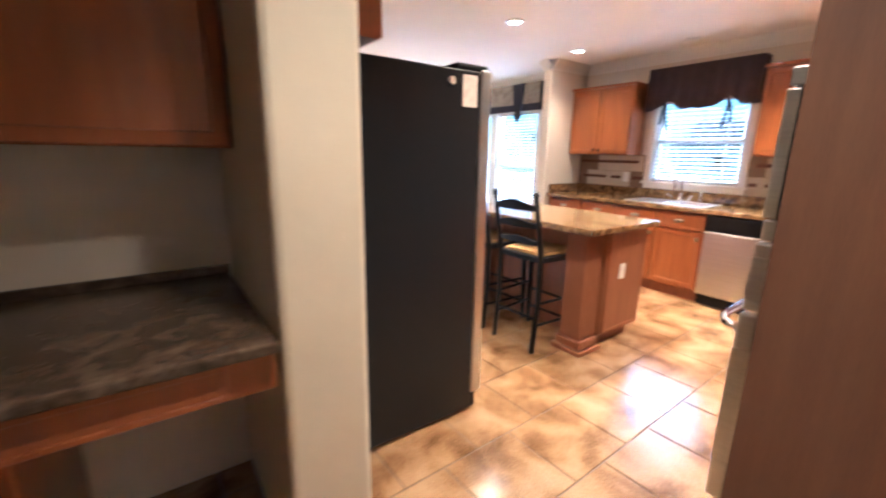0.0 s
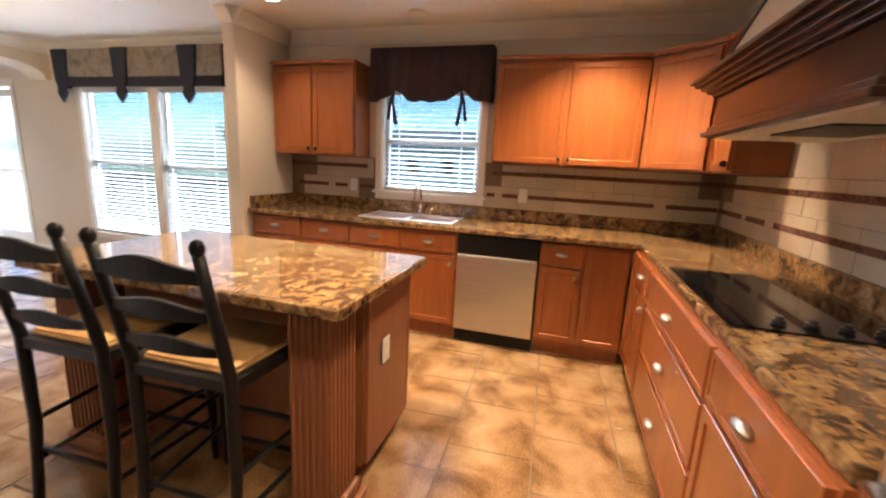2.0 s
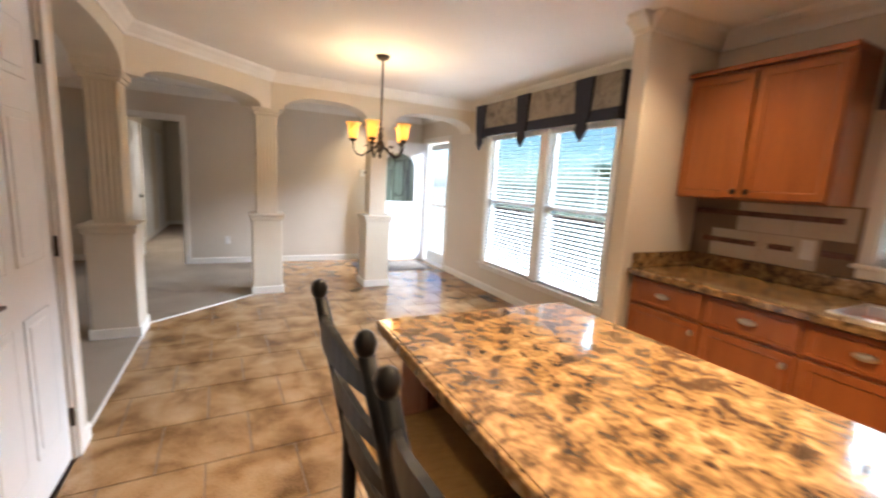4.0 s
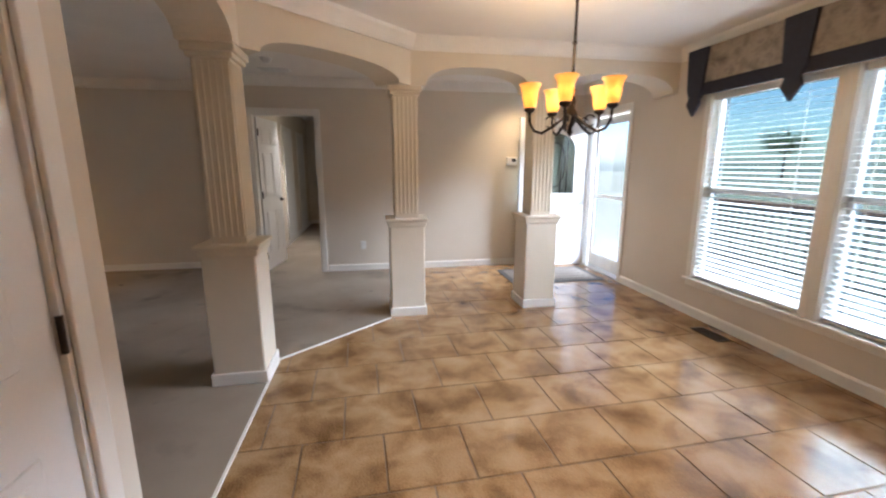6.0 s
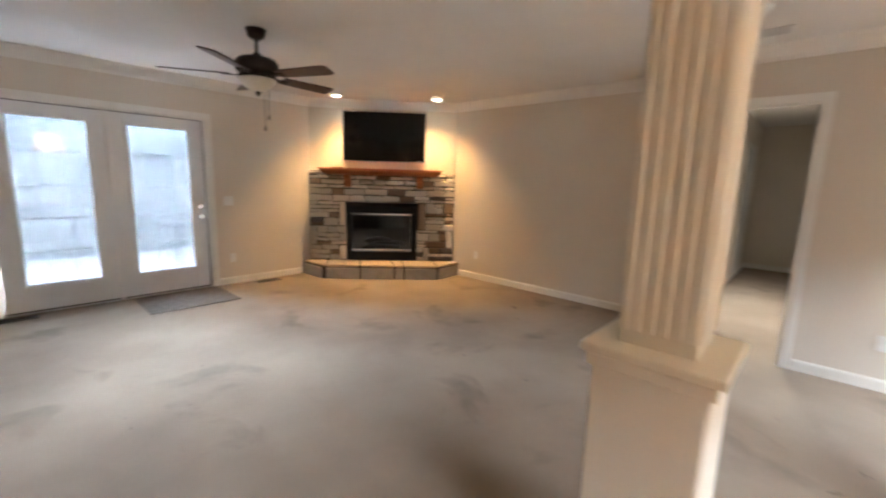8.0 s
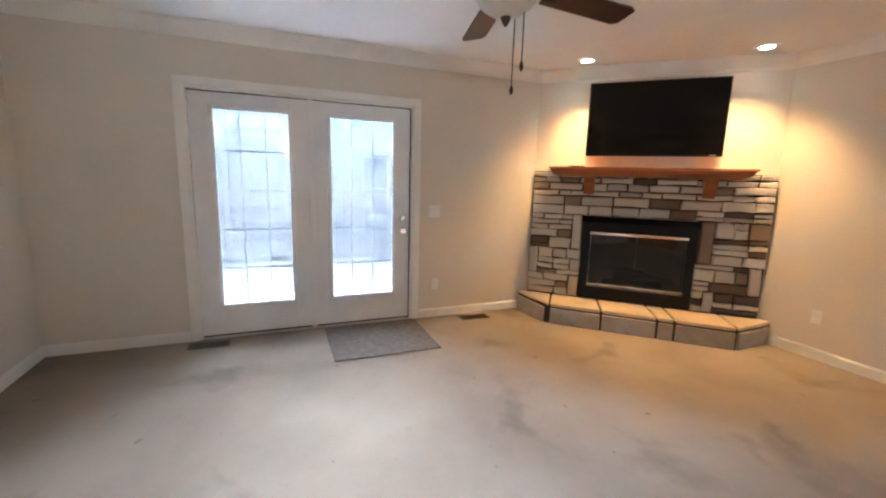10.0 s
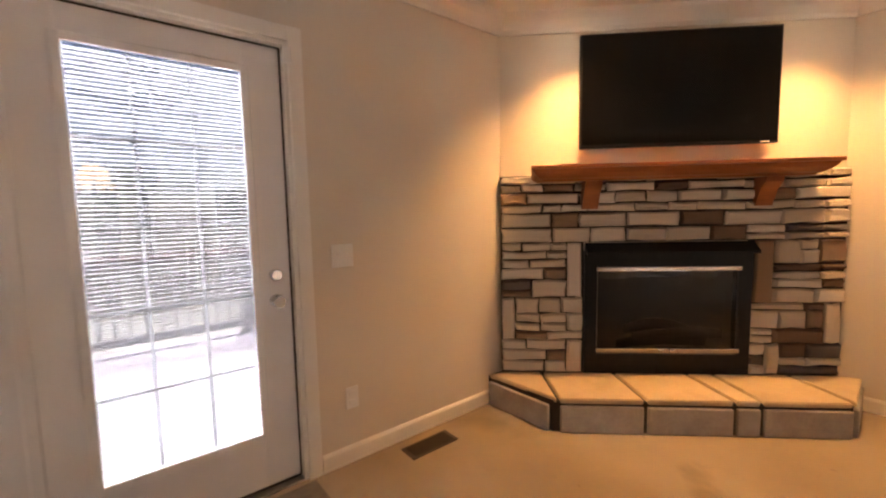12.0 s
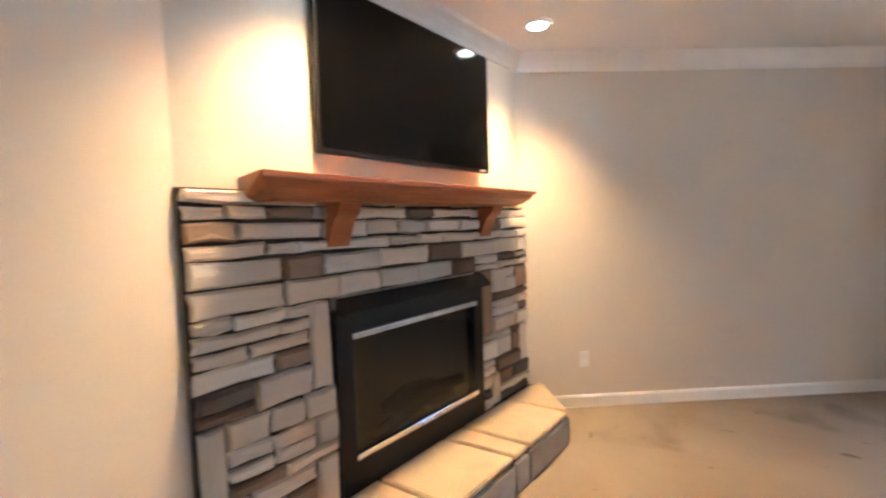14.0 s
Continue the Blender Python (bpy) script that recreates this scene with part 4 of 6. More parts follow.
for py in (2.03, 3.19):
    po = piece("post", me_post, isl, 3.36, py)
    for k in range(6):
        o = -0.068 + 0.0272 * k
        for a, b in ((o, -0.087), (o, 0.087), (-0.087, o), (0.087, o)):
            piece("reed", me_reed, po, a, b)
it = thing("island_top", pose(0, 0, 0), "mottled tan and brown laminate island top", "countertop")
part("top", box(3.205, 4.015, 1.88, 3.325, 0.876, 0.9155), M_TOP, it)
for q in ((3.19, 3.206, 1.865, 3.34), (4.014, 4.03, 1.865, 3.34), (3.206, 4.014, 1.865, 1.881), (3.206, 4.014, 3.324, 3.34)):
    part("edge_band", box(*q, 0.875, 0.915, 0.006), M_TOP, it)
plate("wall_outlet", pose(3.69, 1.929, 0.56), "white outlet on the island end panel")


# counter stools
def stool(m):
    s = thing("counter_stool", m, "black wooden ladder-back counter stool with woven rush seat", "stool", "stools at the island")
    wf, wb, d, sh = 0.222, 0.188, 0.40, 0.70
    for sd in (-1, 1):
        part("front_leg", tube(bmesh.new(), [(d, sd * wf, 0), (d - 0.005, sd * wf, 0.3), (d - 0.015, sd * (wf - 0.01), sh + 0.012)], [0.016, 0.02, 0.02], 10), M_BLACK, s)
        pl = part("back_post", tube(bmesh.new(), [(-0.03, sd * wb, 0), (0.0, sd * wb, 0.35), (0.0, sd * wb, sh), (-0.03, sd * wb, 0.85), (-0.085, sd * wb, 1.10)], [0.017, 0.02, 0.021, 0.019, 0.016], 10), M_BLACK, s)
        part("finial", lathe(bmesh.new(), [(0.010, 0), (0.018, 0.012), (0.021, 0.028), (0.014, 0.044), (0.004, 0.05)], 12, (-0.087, sd * wb, 1.095)), M_BLACK, pl)
        for z in (0.20, 0.36):
            part("stretcher", tube(bmesh.new(), [(-0.01, sd * wb, z), (d, sd * wf, z)], 0.010, 8), M_BLACK, s)
    for z in (0.15, 0.30):
        part("stretcher", tube(bmesh.new(), [(d - 0.005, -wf, z), (d - 0.005, wf, z)], 0.011, 8), M_BLACK, s)
    part("stretcher", tube(bmesh.new(), [(0, -wb, 0.24), (0, wb, 0.24)], 0.010, 8), M_BLACK, s)
    part("seat_frame", prism(bmesh.new(), [(-0.01, -wb - 0.012), (d + 0.012, -wf - 0.012), (d + 0.012, wf + 0.012), (-0.01, wb + 0.012)], sh - 0.045, sh - 0.008, XY), M_BLACK, s)
    bm = prism(bmesh.new(), [(0.02, -wb + 0.01), (d - 0.005, -wf + 0.012), (d - 0.005, wf - 0.012), (0.02, wb - 0.01)], sh - 0.012, sh + 0.014, XY)
    bmesh.ops.bevel(bm, geom=bm.edges[:], offset=0.01, segments=2, affect="EDGES")
    part("seat", bm, M_RUSH, s, "tan woven rush seat")
    for z, hh in ((0.80, 0.045), (0.92, 0.05), (1.045, 0.06)):
        xb = 0.0 if z < 0.7 else (-0.015 if z < 0.85 else (-0.042 if z < 1.0 else -0.072))
        n = 10
        bm = bmesh.new()
        rows = []
        for k in range(n + 1):
            t = -1 + 2 * k / n
            bow = -0.03 * (1 - t * t)
            top = hh * (0.6 + 0.4 * math.cos(math.pi * t)) * 0.7
            yy = t * wb
            rows.append([bm.verts.new((xb + bow + o, yy, z + q)) for o, q in ((-0.007, -hh * 0.5), (0.007, -hh * 0.5), (0.007, top), (-0.007, top))])
        for a, b in zip(rows, rows[1:]):
            for i in range(4):
                bm.faces.new((a[i], a[(i + 1) % 4], b[(i + 1) % 4], b[i]))
        bm.faces.new(rows[0][::-1])
        bm.faces.new(rows[-1])
        bmesh.ops.recalc_face_normals(bm, faces=bm.faces[:])
        part("back_slat", bm, M_BLACK, s)
    return s


st = stool(pose(3.045, 2.338, 0, 0, 0, 2))
copy_thing(st, pose(3.04, 2.86, 0, 0, 0, 2))

# kitchen window valance
vl = thing("window_valance", pose(5.60, 2.43, 0), "plum plaid fabric valance tied up with ribbons over the sink window", "valance")
n = 60
bm = bmesh.new()
rows = []
for k in range(n + 1):
    t = k / n
    yy = -0.527 + 1.054 * t
    drop = 1.868 + 0.085 * (math.exp(-((yy - 0.29) / 0.085) ** 2) + math.exp(-((yy + 0.29) / 0.085) ** 2)) + 0.006 * math.sin(t * 37)
    w = 0.012 * math.sin(t * 55) + 0.006 * math.sin(t * 131)
    rows.append([bm.verts.new((x + w * f, yy, z)) for x, z, f in ((-0.03, 2.30, 0.2), (-0.045, 2.1, 0.8), (-0.05, drop, 1.3), (-0.035, drop, 1.3), (-0.02, 2.30, 0.2))])
for a, b in zip(rows, rows[1:]):
    for i in range(5):
        f = bm.faces.new((a[i], a[(i + 1) % 5], b[(i + 1) % 5], b[i]))
        f.smooth = True
bm.faces.new(rows[0][::-1])
bm.faces.new(rows[-1])
part("fabric", bm, M_PLUM, vl)
part("mounting_board", box(-0.03, 0.108, -0.527, 0.527, 2.285, 2.302), M_PLUM, vl)
for s in (-1, 1):
    part("side_return", box(-0.03, 0.108, s * 0.527 - 0.006, s * 0.527 + 0.006, 1.88, 2.30), M_PLUM, vl)
    part("ribbon", tube(bmesh.new(), [(-0.06, s * 0.29, 1.98), (-0.062, s * 0.30, 1.86), (-0.058, s * 0.27, 1.68)], [0.004, 0.014, 0.018], 6), M_NAVY, vl)
    part("ribbon", tube(bmesh.new(), [(-0.06, s * 0.29, 1.98), (-0.064, s * 0.325, 1.86), (-0.06, s * 0.34, 1.72)], [0.004, 0.012, 0.015], 6), M_NAVY, vl)
# ---- recessed ceiling lamps ----
def can_light(x, y, lit=True, watts=22.0, tone=(1.0, 0.70, 0.38), beam=118):
    c = thing("recessed_light", pose(x, y, CEIL), "round white recessed ceiling lamp, lit" if lit else "round white recessed ceiling lamp, off", "ceiling light", "recessed lamps")
    bm = bmesh.new()
    n = 24
    for r0, r1, z0, z1 in ((0.055, 0.085, -0.012, -0.001),):
        vs = [[bm.verts.new((r * math.cos(2 * math.pi * k / n), r * math.sin(2 * math.pi * k / n), z)) for k in range(n)] for r, z in ((r1, z1), (r1 - 0.006, z0), (r0, z0), (r0 - 0.004, z1))]
        for a, b in zip(vs, vs[1:]):
            for k in range(n):
                bm.faces.new((a[k], a[(k + 1) % n], b[(k + 1) % n], b[k]))
    part("trim_ring", bm, M_PLATE, c)
    part("lens", lathe(bmesh.new(), [(0.052, -0.006), (0.052, -0.002)], 20), M_CANLIT if lit else M_PLATE, c)
    if lit:
        l = lamp("can_lamp", x, y, CEIL - 0.03, watts, tone, 0.05, beam)
    return c


for cx, cy, cw in ((4.90, 3.42, 7), (3.64, 3.12, 10), (3.69, 2.30, 31), (4.95, 1.10, 34), (2.6, 1.25, 16)):
    can_light(cx, cy, True, cw)
can_light(1.45, 0.72, True, 7)
# unseen lamp added in the hallway, in place of daylight from the rooms beyond
can_light(1.75, 10.3, True, 20, (1.0, 0.92, 0.80))
can_light(4.68, 8.55, True, 9)
for cx, cy in ((-1.87, 9.02), (-2.80, 8.06)):
    can_light(cx, cy, True, 12.5, (1.0, 0.55, 0.19), 98)
sd = thing("smoke_detector", pose(5.34, 2.46, CEIL), "round white smoke detector on the kitchen ceiling", "smoke detector")
part("body", lathe(bmesh.new(), [(0.05, -0.035), (0.062, -0.025), (0.065, -0.0005)], 24), M_PLATE, sd)
sd = thing("smoke_detector", pose(1.73, 8.05, CEIL), "small white detector on the living room ceiling", "smoke detector")
part("body", lathe(bmesh.new(), [(0.03, -0.05), (0.045, -0.03), (0.06, -0.0005)], 24), M_PLATE, sd)
cv = thing("ceiling_vent", pose(1.70, 8.58, CEIL), "white slatted air vent in the ceiling", "vent")
bm = box(-0.17, 0.17, -0.085, -0.07, -0.008, -0.0005)
bx(bm, -0.17, 0.17, 0.07, 0.085, -0.008, -0.0005)
bx(bm, -0.17, -0.155, -0.07, 0.07, -0.008, -0.0005)
bx(bm, 0.155, 0.17, -0.07, 0.07, -0.008, -0.0005)
part("frame", bm, M_PLATE, cv)
part("backing", box(-0.155, 0.155, -0.07, 0.07, -0.002, -0.0006), M_VENT, cv)
me = mesh_of("slat", box(-0.155, 0.155, -0.004, 0.004, -0.007, -0.002), M_PLATE)
for k in range(9):
    piece("slat", me, cv, 0, -0.06 + 0.015 * k, 0)


def floor_vent(x, y, rz, z):
    v = thing("floor_vent", pose(x, y, z, 0, 0, rz), "brown metal floor register with slots", "vent", "floor registers")
    bm = box(-0.15, 0.15, -0.06, -0.045, 0.0, 0.006)
    bx(bm, -0.15, 0.15, 0.045, 0.06, 0, 0.006)
    bx(bm, -0.15, -0.13, -0.045, 0.045, 0, 0.006)
    bx(bm, 0.13, 0.15, -0.045, 0.045, 0, 0.006)
    part("frame", bm, M_VENT, v)
    part("backing", box(-0.13, 0.13, -0.045, 0.045, 0.0, 0.002), M_BLACK, v)
    me = mesh_of("slat", box(-0.13, 0.13, -0.003, 0.003, 0.001, 0.005), M_VENT)
    for k in range(6):
        piece("slat", me, v, 0, -0.035 + 0.014 * k, 0)


floor_vent(5.53, 6.2, 90, 0.0)
floor_vent(-3.22, 4.85, 90, 0.004)
floor_vent(-3.20, 7.22, 90, 0.004)

# ---- dining room ----
ch = thing("chandelier", pose(3.95, 5.78, 0), "dark bronze five-arm chandelier with lit amber glass shades", "chandelier")
part("canopy", lathe(bmesh.new(), [(0.015, CEIL - 0.04), (0.05, CEIL - 0.03), (0.065, CEIL - 0.001)], 20), M_IRON, ch)
part("rod", lathe(bmesh.new(), [(0.009, 1.86), (0.009, 2.10), (0.016, 2.11), (0.009, 2.12), (0.009, CEIL - 0.04)], 12), M_IRON, ch)
part("hub", lathe(bmesh.new(), [(0.004, 1.58), (0.018, 1.60), (0.012, 1.63), (0.035, 1.67), (0.042, 1.71), (0.02, 1.75), (0.026, 1.79), (0.014, 1.82), (0.022, 1.85), (0.012, 1.87)], 16), M_IRON, ch)
for k in range(5):
    a = math.radians(20 + 72 * k)
    ca, sa = math.cos(a), math.sin(a)
    arm = [(0.03, 1.70), (0.10, 1.64), (0.17, 1.60), (0.215, 1.615), (0.243, 1.66), (0.247, 1.725)]
    ar = part("arm", tube(bmesh.new(), [(r * ca, r * sa, z) for r, z in arm], 0.009, 8), M_IRON, ch)
    part("scroll", tube(bmesh.new(), [((0.12 + 0.032 * math.cos(t)) * ca, (0.12 + 0.032 * math.cos(t)) * sa, 1.665 + 0.032 * math.sin(t)) for t in [0.5 + 0.45 * j for j in range(12)]], 0.005, 6), M_IRON, ar)
    part("cup", lathe(bmesh.new(), [(0.012, 1.72), (0.034, 1.735), (0.032, 1.75), (0.012, 1.752)], 14, (0.247 * ca, 0.247 * sa, 0)), M_IRON, ar)
    bm = bmesh.new()
    prof = [(0.034, 1.753), (0.042, 1.79), (0.045, 1.83), (0.053, 1.865), (0.068, 1.888), (0.065, 1.888), (0.050, 1.863), (0.042, 1.83), (0.039, 1.79), (0.031, 1.756)]
    n = 18
    rings = [[bm.verts.new((0.247 * ca + r * math.cos(2 * math.pi * j / n), 0.247 * sa + r * math.sin(2 * math.pi * j / n), z)) for j in range(n)] for r, z in prof]
    for p, q in zip(rings, rings[1:]):
        for j in range(n):
            f = bm.faces.new((p[j], p[(j + 1) % n], q[(j + 1) % n], q[j]))
            f.smooth = True
    part("shade", bm, M_AMBER, ar, "amber glass shade, glowing")
    bm = bmesh.new()
    bmesh.ops.create_uvsphere(bm, u_segments=12, v_segments=8, radius=0.024, matrix=Matrix.Translation((0.247 * ca, 0.247 * sa, 1.81)))
    part("bulb", bm, M_BULB, ar)
lamp("chandelier_lamp", 3.95, 5.78, 1.98, 2.8, (1.0, 0.66, 0.32), 0.22)

dv = thing("dining_valance", pose(5.60, 5.67, 0), "scenic print valance with navy jabots and hem over dining windows", "valance")
part("print_panel", box(-0.02, 0.0, -1.12, 1.14, 2.10, 2.39, 0.006), M_PRINT, dv)
part("hem", box(-0.022, 0.002, -1.12, 1.14, 2.0, 2.10, 0.006), M_NAVY, dv, "navy hem")
for s in (-1.12, 1.14):
    part("side_return", box(0.0, 0.108, s - 0.01, s + 0.01, 2.0, 2.39), M_NAVY, dv)
part("top_board", box(0.0, 0.108, -1.11, 1.13, 2.372, 2.388), M_NAVY, dv)
for yj in (-0.72, 0.18, 1.06):
    pts = [(-0.11, 2.385), (-0.085, 2.06), (-0.055, 1.99), (-0.075, 1.93), (0.0, 1.83), (0.075, 1.93), (0.055, 1.99), (0.085, 2.06), (0.11, 2.385)]
    bm = prism(bmesh.new(), [(yj + a, z) for a, z in pts], -0.045, -0.022, YZ)
    part("jabot", bm, M_NAVY, dv, "navy pointed jabot")

th = thing("thermostat", pose(4.67, YN, 1.47), "white wall keypad with small dark display", "thermostat")
part("body", box(-0.075, 0.075, -0.025, 0, -0.055, 0.055, 0.006), M_PLATE, th)
part("display", box(0.0, 0.055, -0.027, -0.024, -0.01, 0.035), M_BLACK, th)
plate("wall_outlet", pose(2.606, YN, 0.35), "white outlet above the baseboard")

# front door, open against the wall
fd = thing("door_front", pose(5.69, 8.80, 0, 0, 0, 181.5), "white front door standing open with an arched leaded window", "door", "", "structure")
bm = bmesh.new()
W, H0 = 0.97, 2.035
ax0, ax1, az0, az1 = 0.17, 0.73, 1.03, 1.62
bx(bm, 0, ax0, -0.022, 0.022, 0.01, H0)
bx(bm, ax1, W, -0.022, 0.022, 0.01, H0)
bx(bm, ax0, ax1, -0.022, 0.022, 0.01, az0)
pts = [(ax1, H0), (ax0, H0), (ax0, az1)] + [(0.45 - 0.28 * math.cos(math.pi * k / 14), az1 + 0.22 * math.sin(math.pi * k / 14)) for k in range(1, 14)] + [(ax1, az1)]
prism(bm, pts, -0.022, 0.022, XZ)
part("leaf", bm, M_DOOR, fd)
for s in (-1, 1):
    for p0, p1 in ((0.13, 0.42), (0.48, 0.77)):
        part("raised_panel", box(p0, p1, s * 0.022, s * 0.028, 0.18, 0.88, 0.008), M_DOOR, fd)
pts = [(ax0, az0), (ax1, az0), (ax1, az1)] + [(0.45 + 0.28 * math.cos(math.pi * k / 14), az1 + 0.22 * math.sin(math.pi * k / 14)) for k in range(1, 14)] + [(ax0, az1)]
gl = part("leaded_glass", prism(bmesh.new(), pts, -0.006, 0.006, XZ), M_DECOR, fd, "greenish leaded glass")
bm = bmesh.new()
for xa in (0.27, 0.36, 0.54, 0.63):
    tube(bm, [(xa, 0.0, az0), (xa, 0.0, az1 + 0.12)], 0.008, 6)
tube(bm, [(0.45 + 0.15 * math.sin(t), 0.0, 1.42 + 0.30 * math.cos(t)) for t in [math.pi * k / 10 for k in range(21)]], 0.008, 6)
part("leading", bm, M_IRON, gl)
bm = bmesh.new()
for s in (-1, 1):
    tube(bm, [(0.84, s * 0.022, 1.06), (0.84, s * 0.04, 1.06)], 0.028, 14)
part("deadbolt", bm, M_NICKEL, fd)
bm = bmesh.new()
for s in (-1, 1):
    tube(bm, [(0.84, s * 0.022, 0.93), (0.84, s * 0.05, 0.93), (0.84, s * 0.055, 0.93), (0.84, s * 0.08, 0.93)], [0.014, 0.014, 0.028, 0.024], 14)
part("knob", bm, M_NICKEL, fd)
sdr = thing("storm_door", pose(5.80, 8.76, 0, 0, 0, -90), "white framed full-glass storm door", "door", "", "structure")
bm = box(0.02, 0.10, 0, 0.03, 0.02, 2.02)
bx(bm, 0.80, 0.88, 0, 0.03, 0.02, 2.02)
bx(bm, 0.10, 0.80, 0, 0.03, 0.02, 0.20)
bx(bm, 0.10, 0.80, 0, 0.03, 1.93, 2.02)
bx(bm, 0.10, 0.80, 0, 0.03, 0.98, 1.02)
part("door_frame", bm, M_VINYL, sdr)
p = part("pane", box(0.10, 0.80, 0.012, 0.016, 0.20, 1.93), M_STORM, sdr)
p.visible_shadow = False
setting("door_sill", box(XE, XE + 0.16, 7.876, 8.764, -0.05, 0.012), M_NICKEL, "metal front door sill", "sill")
rg = thing("entry_rug", pose(4.99, 8.28, 0.0), "grey-brown patterned entry rug with dark border", "rug")
part("border", box(-0.60, 0.60, -0.36, 0.36, 0, 0.007, 0.003), M_RUGLINE, rg)
part("field", box(-0.53, 0.53, -0.29, 0.29, 0.007, 0.009), M_MAT, rg)
bm = bmesh.new()
for k in range(5):
    bx(bm, -0.45, 0.45, -0.24 + 0.12 * k - 0.008, -0.24 + 0.12 * k + 0.008, 0.009, 0.0105)
part("pattern", bm, M_RUGLINE, rg)


# panelled interior doors
def six_panel(name, m, w, h, label, handle_x, panels=True):
    d = thing(name, m, label, "door", "", "structure")
    part("leaf", box(0.003, w - 0.003, 0, 0.035, 0.012, h, 0.002), M_DOOR, d)
    cols = [(0.11, w / 2 - 0.045), (w / 2 + 0.045, w - 0.11)]
    for z0, z1 in ((0.22, 0.80), (1.00, 1.58), (1.70, h - 0.12)):
        for a, b in cols:
            for y0, y1 in ((-0.006, 0.0), (0.035, 0.041)):
                bm = box(a, b, y0, y1, z0, z1, 0.005)
                bx(bm, a + 0.035, b - 0.035, y0 - (0.004 if y0 < 0 else 0), y1 + (0.004 if y0 > 0 else 0), z0 + 0.035, z1 - 0.035, 0.004)
                part("panel", bm, M_DOOR, d)
    s = -1 if handle_x > w / 2 else 1
    for f, y0 in ((-1, 0.0), (1, 0.035)):
        bm = tube(bmesh.new(), [(handle_x, y0, 0.93), (handle_x, y0 + f * 0.012, 0.93)], 0.03, 14)
        tube(bm, [(handle_x, y0 + f * 0.01, 0.93), (handle_x, y0 + f * 0.05, 0.93), (handle_x + s * 0.03, y0 + f * 0.052, 0.935), (handle_x + s * 0.115, y0 + f * 0.05, 0.925)], [0.009, 0.009, 0.010, 0.007], 8)
        part("lever_handle", bm, M_IRON, d, "dark bronze lever handle")
    hx = 0.0 if handle_x > w / 2 else w
    for z in (0.22, 1.03, 1.83):
        part("hinge", lathe(bmesh.new(), [(0.008, z - 0.045), (0.008, z + 0.045)], 8, (hx, -0.012, 0)), M_IRON, d)
    return d


six_panel("door_pantry", pose(2.035, 3.576, 0, 0, 0, 90), 0.768, 2.025, "white six-panel pantry door, closed, with dark lever", 0.07)
six_panel("door_hall", pose(1.325, YN + 0.128, 0, 0, 0, 82), 0.74, 2.025, "white six-panel hall door standing open with dark lever", 0.67)
# doorways along the hallway
for yy in (11.2, 12.6):
    casing("trim_hallway_door", pose(1.22, yy, 0, 0, 0, 90), 0.75, 2.04, "white casing of a hallway door", 0.0)
    setting("door_hallway", box(1.222, 1.23, yy, yy + 0.75, 0.01, 2.03), M_DOOR, "closed white hallway door", "door")

